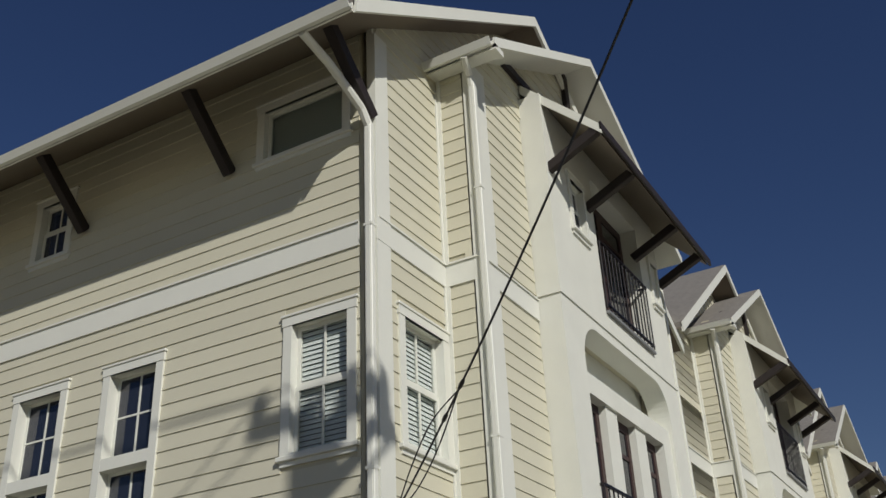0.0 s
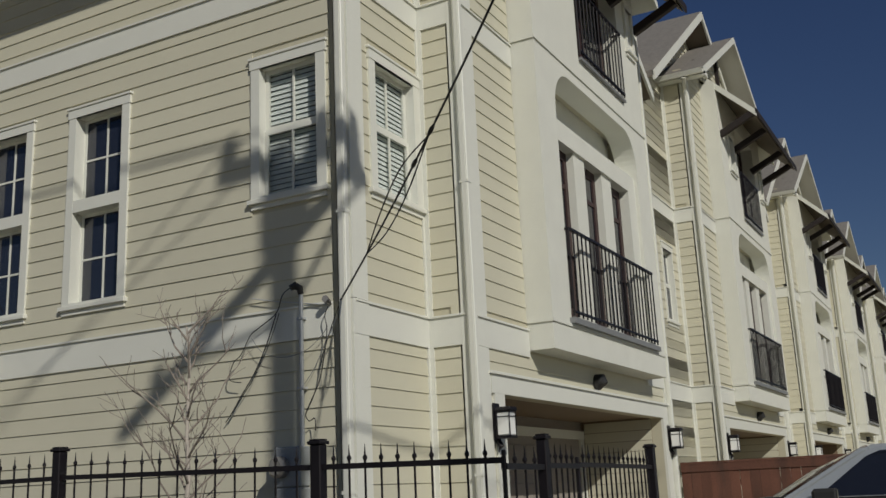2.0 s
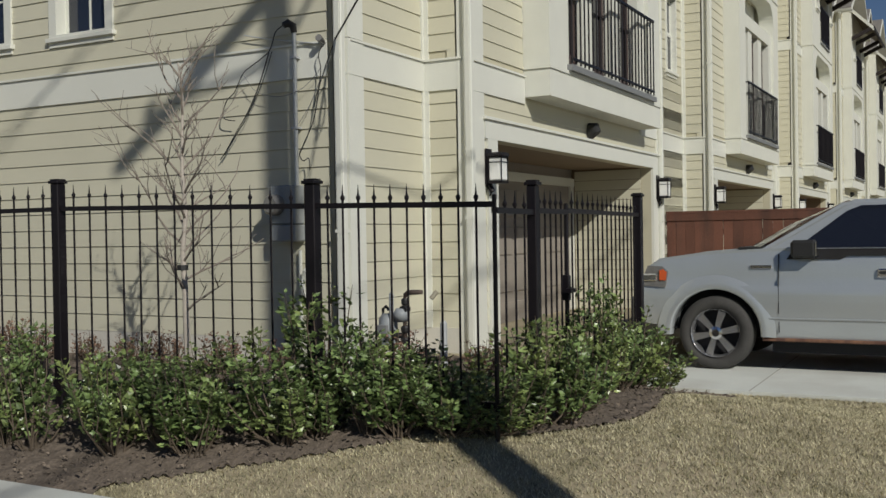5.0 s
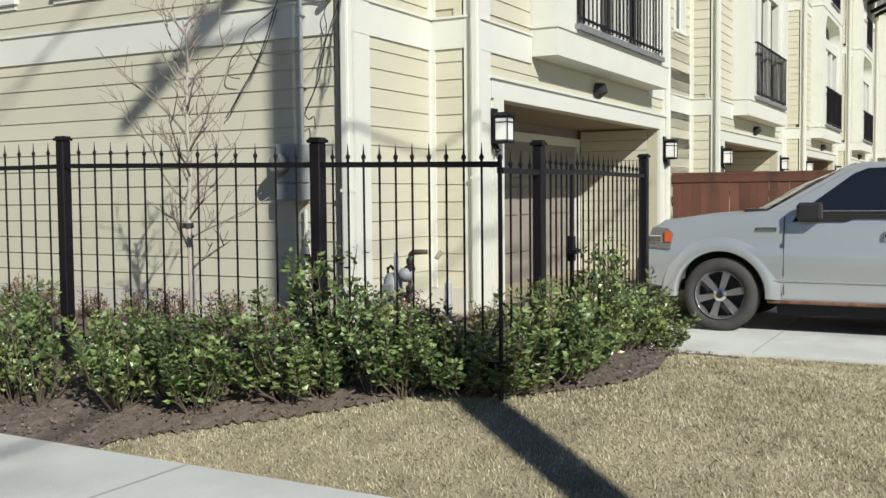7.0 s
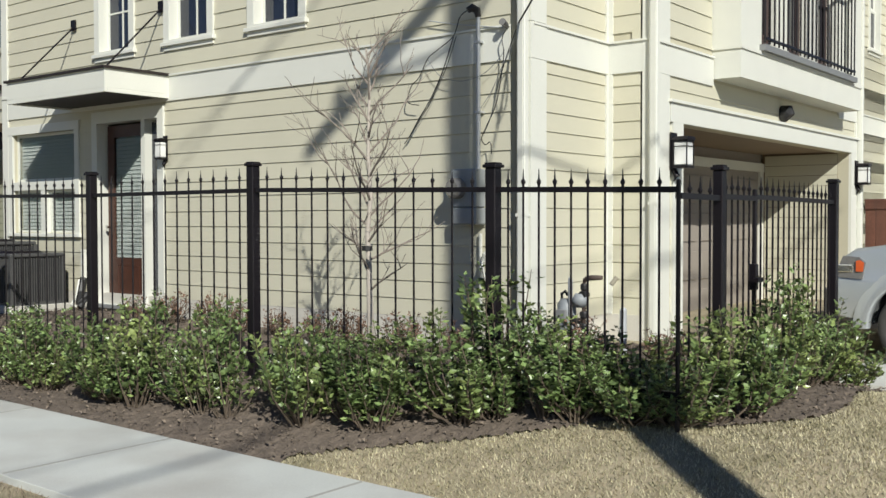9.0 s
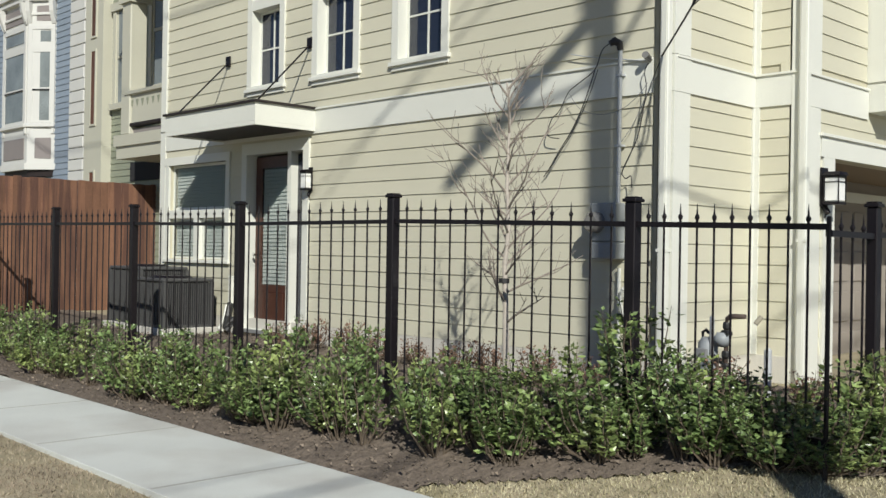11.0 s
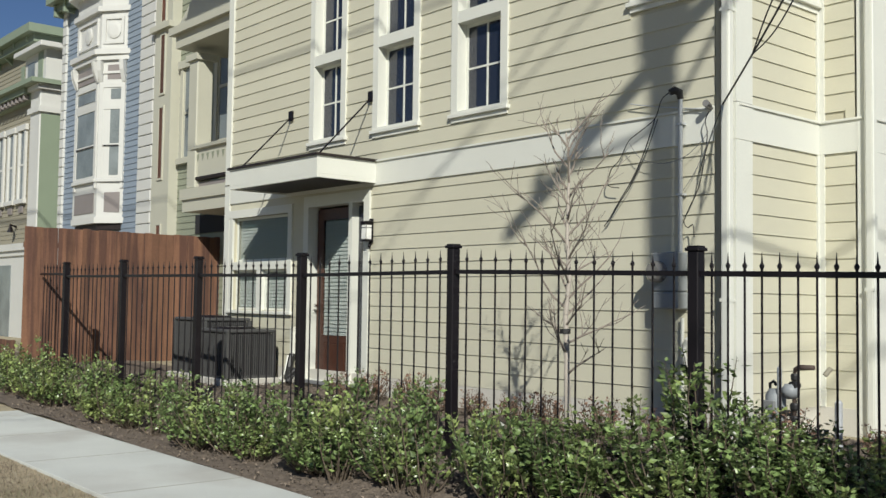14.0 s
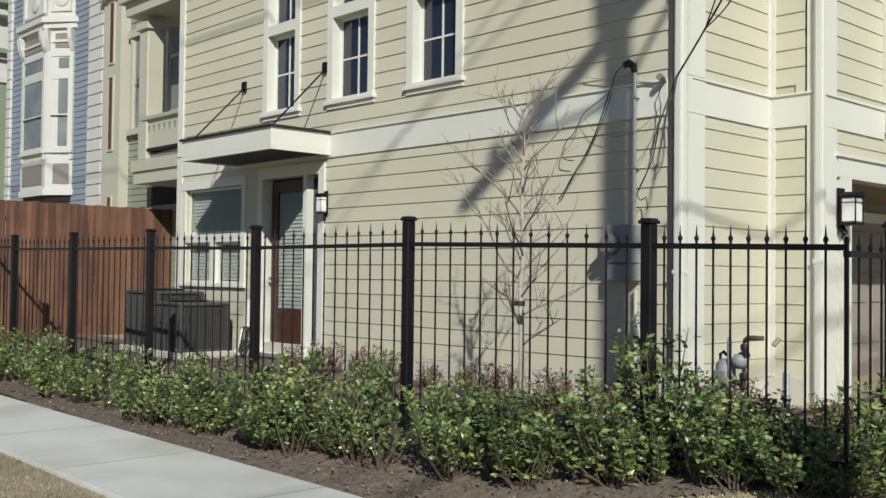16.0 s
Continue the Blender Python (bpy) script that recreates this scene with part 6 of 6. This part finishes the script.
def bay_side(name, cx, cy, rz, w):
    """One face of the bay: side > two-light window with transom, panels and brackets."""
    h_ = w / 2
    f = part(name, boxes((-h_, -h_ + 0.07, -0.03, 0, 3.95, 6.33), (h_ - 0.07, h_, -0.03, 0, 3.95, 6.33), (-h_ + 0.07, h_ - 0.07, -0.03, 0, 5.80, 5.94), (-h_ + 0.07, h_ - 0.07, -0.03, 0, 6.24, 6.33)), M["paletrim"], bay)
    f.location, f.rotation_euler = (cx, cy, 0), (0, 0, rz)
    a = h_ - 0.07
    part("pane", box(-a, a, -0.012, -0.003, 4.18, 5.80), M["curtain"], f, "pane with a pale curtain behind")
    part("sash", boxes((-a, -a + 0.05, -0.028, -0.013, 4.18, 5.80), (a - 0.05, a, -0.028, -0.013, 4.18, 5.80), (-a + 0.05, a - 0.05, -0.028, -0.013, 4.90, 4.96), (-a + 0.05, a - 0.05, -0.028, -0.013, 5.74, 5.80), (-a + 0.05, a - 0.05, -0.028, -0.013, 4.18, 4.24)), M["paletrim"], f)
    part("sash_rail", box(-a + 0.05, a - 0.05, -0.034, -0.0285, 4.90, 4.93), M["dark"], f)
    part("transom", box(-a + 0.03, a - 0.03, -0.012, -0.003, 5.97, 6.21), M["curtain"], f)
    parts("transom_bar", ((-a, -a + 0.03, -0.028, -0.002, 5.94, 6.24), (a - 0.03, a, -0.028, -0.002, 5.94, 6.24)), M["paletrim"], f)
    part("sill", box(-h_ - 0.02, h_ + 0.02, -0.07, 0, 4.09, 4.17, 0.01), M["paletrim"], f)
    part("panel", box(-a, a, -0.016, -0.002, 3.40, 3.86, 0.006), M["taupe"], f, "taupe recessed panel")
    part("frieze_panel", box(-a, a, -0.016, -0.002, 6.42, 6.76, 0.006), M["taupe"], f, "taupe recessed panel")
    part("frieze_rail", box(-h_, h_, -0.045, -0.001, 6.55, 6.61, 0.006), M["paletrim"], f)
    for sx in (-h_ + 0.04, h_ - 0.04):
        part("scroll_bracket", prism(bmesh.new(), [(sx - 0.05, -0.02, 6.36), (sx - 0.05, -0.05, 6.42), (sx - 0.05, -0.13, 6.62), (sx - 0.05, -0.16, 6.84), (sx - 0.05, -0.02, 6.84)], (0.10, 0, 0)), M["paletrim"], f)
    part("upper_panel", ring(-a, a, 7.24, 7.86, 0.06, 0.06, 0.06, 0.06, -0.045, 0.0), M["paletrim"], f)
    part("medallion", tube(bmesh.new(), [(0, -0.002, 7.55), (0, -0.03, 7.55), (0, -0.045, 7.55)], [0.19, 0.19, 0.12], 16), M["paletrim"], f)
    return f


bay_side("front", -18.0, FY - BD - 0.001, 0, 1.30)
ang = math.atan2(BD, BI)
bay_side("side", -17.02 + 0.001, FY - BD / 2 - 0.001, ang, 0.66)
bay_side("side", -18.98 - 0.001, FY - BD / 2 - 0.001, -ang, 0.66)
for za, zb, g in ((3.16, 3.30, 0.04), (6.86, 6.98, 0.10), (6.98, 7.10, 0.16), (7.98, 8.10, 0.10), (8.5, 8.75, 0.22)):
    bay_course("cornice", za, zb, g, "paletrim")
bay_course("foot_board", 3.02, 3.16, -0.05, "darkwood")
part("roof_cornice", boxes((-20.9, -15.0, FY - 0.45, FY + 0.2, 8.9, 9.12), (-20.8, -15.05, FY - 0.25, FY + 0.2, 8.72, 8.9)), M["sagetrim"], bh)
bm_ = mesh_of("corbel", box(-0.05, 0.05, -0.3, 0, 0, 0.3, 0.01), M["sagetrim"])
for k in range(9):
    share("corbel", bm_, bh, (-20.7 + k * 0.66, FY, 8.6))

gh = thing("green_house", "sage green lap-sided house with cream trim and balcony", "house")
part("wall", box(-15.05, -9.4, FY + 0.12, FY + 9, 0, 9.5), M["green"], gh)
part("siding", lap_field(-14.3, -9.4, FY + 0.12, 0.3, 9.5), M["green"], gh)["kind"] = "stuff"
part("pilaster", boxes((-15.08, -14.28, FY - 0.10, FY + 0.12, 0.2, 9.3)), M["creamtrim"], gh, "tall sage pilaster")
for za, zb in ((3.98, 5.46), (5.77, 7.0), (7.3, 8.4), (2.5, 3.0)):
    part("slot", box(-14.76, -14.58, FY - 0.112, FY - 0.101, za, zb), M["redwood"], gh, "dark red recessed panel")
    part("slot_frame", ring(-14.80, -14.54, za - 0.04, zb + 0.04, 0.04, 0.04, 0.04, 0.04, FY - 0.125, FY - 0.1005), M["creamtrim"], gh)
part("capital", boxes((-15.16, -14.22, FY - 0.2, FY + 0.12, 7.10, 7.22)), M["creamtrim"], gh)
tall_window(gh, -14.02, -13.72, FY + 0.10, 4.35, 6.20, M["creamtrim"])
part("balcony_base", boxes((-12.22, -9.5, FY - 0.78, FY + 0.12, 3.08, 3.30), (-12.26, -9.5, FY - 0.82, FY + 0.12, 3.30, 3.50)), M["creamtrim"], gh, "cream balcony base")
bf = part("balcony_front", box(-11.86, -9.5, FY - 0.74, FY - 0.64, 3.70, 4.20), M["creamtrim"], gh, "cream balustrade panel with cut-outs")
part("cap_rail", box(-11.92, -9.5, FY - 0.80, FY - 0.58, 4.20, 4.27, 0.01), M["creamtrim"], bf)
part("foot_rail", box(-11.88, -9.5, FY - 0.77, FY - 0.61, 3.64, 3.70, 0.01), M["darkwood"], bf)
part("deck", box(-12.1, -9.5, FY - 0.7, FY + 0.12, 3.50, 3.60), M["taupe"], gh)
cm_ = mesh_of("cutout", prism(bmesh.new(), [(-0.05, 0, 0.13), (0.05, 0, 0.13), (0.03, 0, 0.05), (0, 0, 0)], (0, -0.006, 0)), M["green"])
for k in range(10):
    share("cutout", cm_, bf, (-11.72 + k * 0.19, FY - 0.741, 3.98))
co = part("column", box(-12.08, -11.74, FY - 0.78, FY - 0.46, 3.50, 5.98, 0.02), M["creamtrim"], gh, "cream square porch column")
part("capital", boxes((-12.13, -11.69, FY - 0.83, FY - 0.41, 5.86, 5.98)), M["creamtrim"], co)
tall_window(gh, -12.55, -11.75, FY + 0.10, 4.55, 6.65, M["creamtrim"])
part("hood", boxes((-12.30, -9.5, FY - 0.95, FY + 0.12, 6.12, 6.36), (-12.42, -9.5, FY - 1.05, FY + 0.12, 6.36, 6.50)), M["creamtrim"], gh)
part("pediment", prism(bmesh.new(), [(-12.42, FY - 0.9, 6.5), (-9.5, FY - 0.9, 6.5), (-10.9, FY - 0.9, 7.6)], (0, 1.0, 0)), M["creamtrim"], gh)
# thin near-black strip just in front of the siding, below the balcony
part("dark_recess", boxes((-13.4, -10.4, FY + 0.085, FY + 0.098, 2.78, 3.14)), M["dark"], gh)

th = thing("tan_house", "tan lap-sided house with pale green corner column", "house")
part("wall", box(-34, -22.6, FY, FY + 9, 0, 7.0), M["tan"], th)
part("siding", lap_field(-34, -22.6, FY, 2.95, 6.75), M["tan"], th)["kind"] = "stuff"
cc = part("corner_column", box(-22.6, -21.86, FY - 0.18, FY + 0.5, 0, 6.95, 0.02), M["paletrim"], th, "pale painted corner column")
part("column_side", box(-21.859, -21.835, FY - 0.15, FY + 0.47, 0.1, 6.3), M["sagetrim"], cc, "sage green side of the column")
parts("column_band", ((-22.68, -21.78, FY - 0.24, FY + 0.5, 6.35, 6.50), (-22.72, -21.74, FY - 0.28, FY + 0.5, 6.95, 7.08)), M["paletrim"], cc)
part("side_wall", box(-22.59, -21.87, FY + 0.5, FY + 9, 0, 6.9), M["tan"], th)
part("cornice", boxes((-34, -21.6, FY - 0.50, FY + 0.6, 7.08, 7.20), (-34, -22.6, FY - 0.36, FY, 6.92, 7.08), (-34, -22.6, FY - 0.18, FY, 6.75, 6.92)), M["sagetrim"], th, "sage green stepped cornice")
dm_ = mesh_of("dentil", box(-0.06, 0.06, -0.14, 0, 0, 0.14, 0.008), M["taupe"])
for k in range(18):
    share("dentil", dm_, th, (-22.8 - k * 0.32, FY - 0.18, 6.77))
part("attic", box(-30, -23.5, FY + 0.3, FY + 4, 7.2, 8.5), M["tan"], th)
part("attic_siding", lap_field(-30, -23.5, FY + 0.3, 7.2, 8.4), M["tan"], th)["kind"] = "stuff"
part("attic_slot", box(-24.9, -24.6, FY + 0.27, FY + 0.281, 7.5, 8.1), M["sagetrim"], th)
at_ = part("attic_window", box(-23.5, -21.9, FY - 0.05, FY + 0.8, 7.2, 8.05), M["paletrim"], th, "small pale attic window box")
part("pane", box(-23.3, -22.75, FY - 0.062, FY - 0.051, 7.35, 7.85), M["curtain"], at_)
part("pilaster", box(-22.45, -22.1, FY - 0.07, FY - 0.051, 7.22, 8.03), M["sagetrim"], at_)
part("attic_roof", box(-23.8, -21.6, FY - 0.3, FY + 1, 8.05, 8.20, 0.02), M["paletrim"], at_)
part("roof", boxes((-31, -22.9, FY - 0.2, FY + 5, 8.72, 8.95), (-31, -23.1, FY, FY + 5, 8.5, 8.72)), M["sagetrim"], th, "flat sage roof edge")
cb_ = mesh_of("corbel", prism(bmesh.new(), [(-0.06, 0, 0), (-0.06, -0.35, 0.3), (-0.06, -0.35, 0.42), (-0.06, 0, 0.42)], (0.12, 0, 0)), M["sagetrim"])
for k in range(5):
    share("corbel", cb_, th, (-23.6 - k * 1.1, FY + 0.3, 8.3))
part("string_course", boxes((-34, -22.6, FY - 0.14, FY, 2.74, 2.93), (-34, -22.6, FY - 0.08, FY, 2.60, 2.74)), M["paletrim"], th)
part("garage_wall", box(-34, -22.6, FY - 0.03, FY - 0.001, 0, 2.6), M["paletrim"], th)
part("garage_opening", box(-27.6, -24.2, FY - 0.05, FY - 0.031, 0.1, 2.35), M["curtain"], th, "pale garage door")
part("house_lamp", tube(bmesh.new(), [(-23.9, FY - 0.02, 3.40), (-23.9, FY - 0.18, 3.46), (-23.9, FY - 0.18, 3.25)], [0.03, 0.04, 0.09], 8), M["iron"], th)
for k in range(3):
    tall_window(th, -23.75 - k * 0.92, -23.35 - k * 0.92, FY - 0.02, 4.15, 6.05, M["paletrim"])
    part("apron_panel", box(-23.72 - k * 0.92, -23.38 - k * 0.92, FY - 0.05, FY - 0.02, 3.78, 3.98), M["taupe"], th)

# ---- far end of the street ----
fb = thing("brick_building", "far red brick building past the row", "building")
part("wall", box(-6, 4, 78, 90, 0, 7.2), M["brick"], fb)
part("parapet", box(-6.2, 4.2, 77.8, 90.2, 7.2, 7.6), M["brick"], fb)
for r in range(2):
    for c in range(5):
        part("window", box(-5.3 + c * 2, -4.3 + c * 2, 77.95, 77.99, 1.2 + r * 3.2, 3.0 + r * 3.2), M["darkglass"], fb)


def bare_far_tree(at, hgt, seed):
    rng = random.Random(seed)
    t = thing("far_tree", "distant leafless brown tree", "tree", "far trees", at=at)
    bm = bmesh.new()

    def grow(p, d, L, r, depth):
        q = p + d * L
        tube(bm, [p, p.lerp(q, 0.5) + Vector((rng.gauss(0, 0.05), rng.gauss(0, 0.05), 0)) * L, q], [r, r * 0.8, r * 0.6], 5, False)
        if depth:
            for _ in range(4):
                nd = (d + Vector((rng.gauss(0, 0.55), rng.gauss(0, 0.55), rng.gauss(0.15, 0.3)))).normalized()
                grow(p.lerp(q, rng.uniform(0.6, 1)), nd, L * rng.uniform(0.55, 0.8), r * 0.55, depth - 1)
    grow(Vector((0, 0, 0)), Vector((0, 0, 1)), hgt * 0.33, 0.2, 5)
    part("trunk", bm, M["twig"], t)
    return t


ft = bare_far_tree((4.5, 70, 0), 8, 4)
copy_thing(ft, pose(8.5, 74, 0, 0, 0, 70))
copy_thing(ft, pose(13, 68, 0, 0, 0, 160))
copy_thing(ft, pose(-24, 20, 0, 0, 0, 20))
copy_thing(ft, pose(-36, 12, 0, 0, 0, 220))
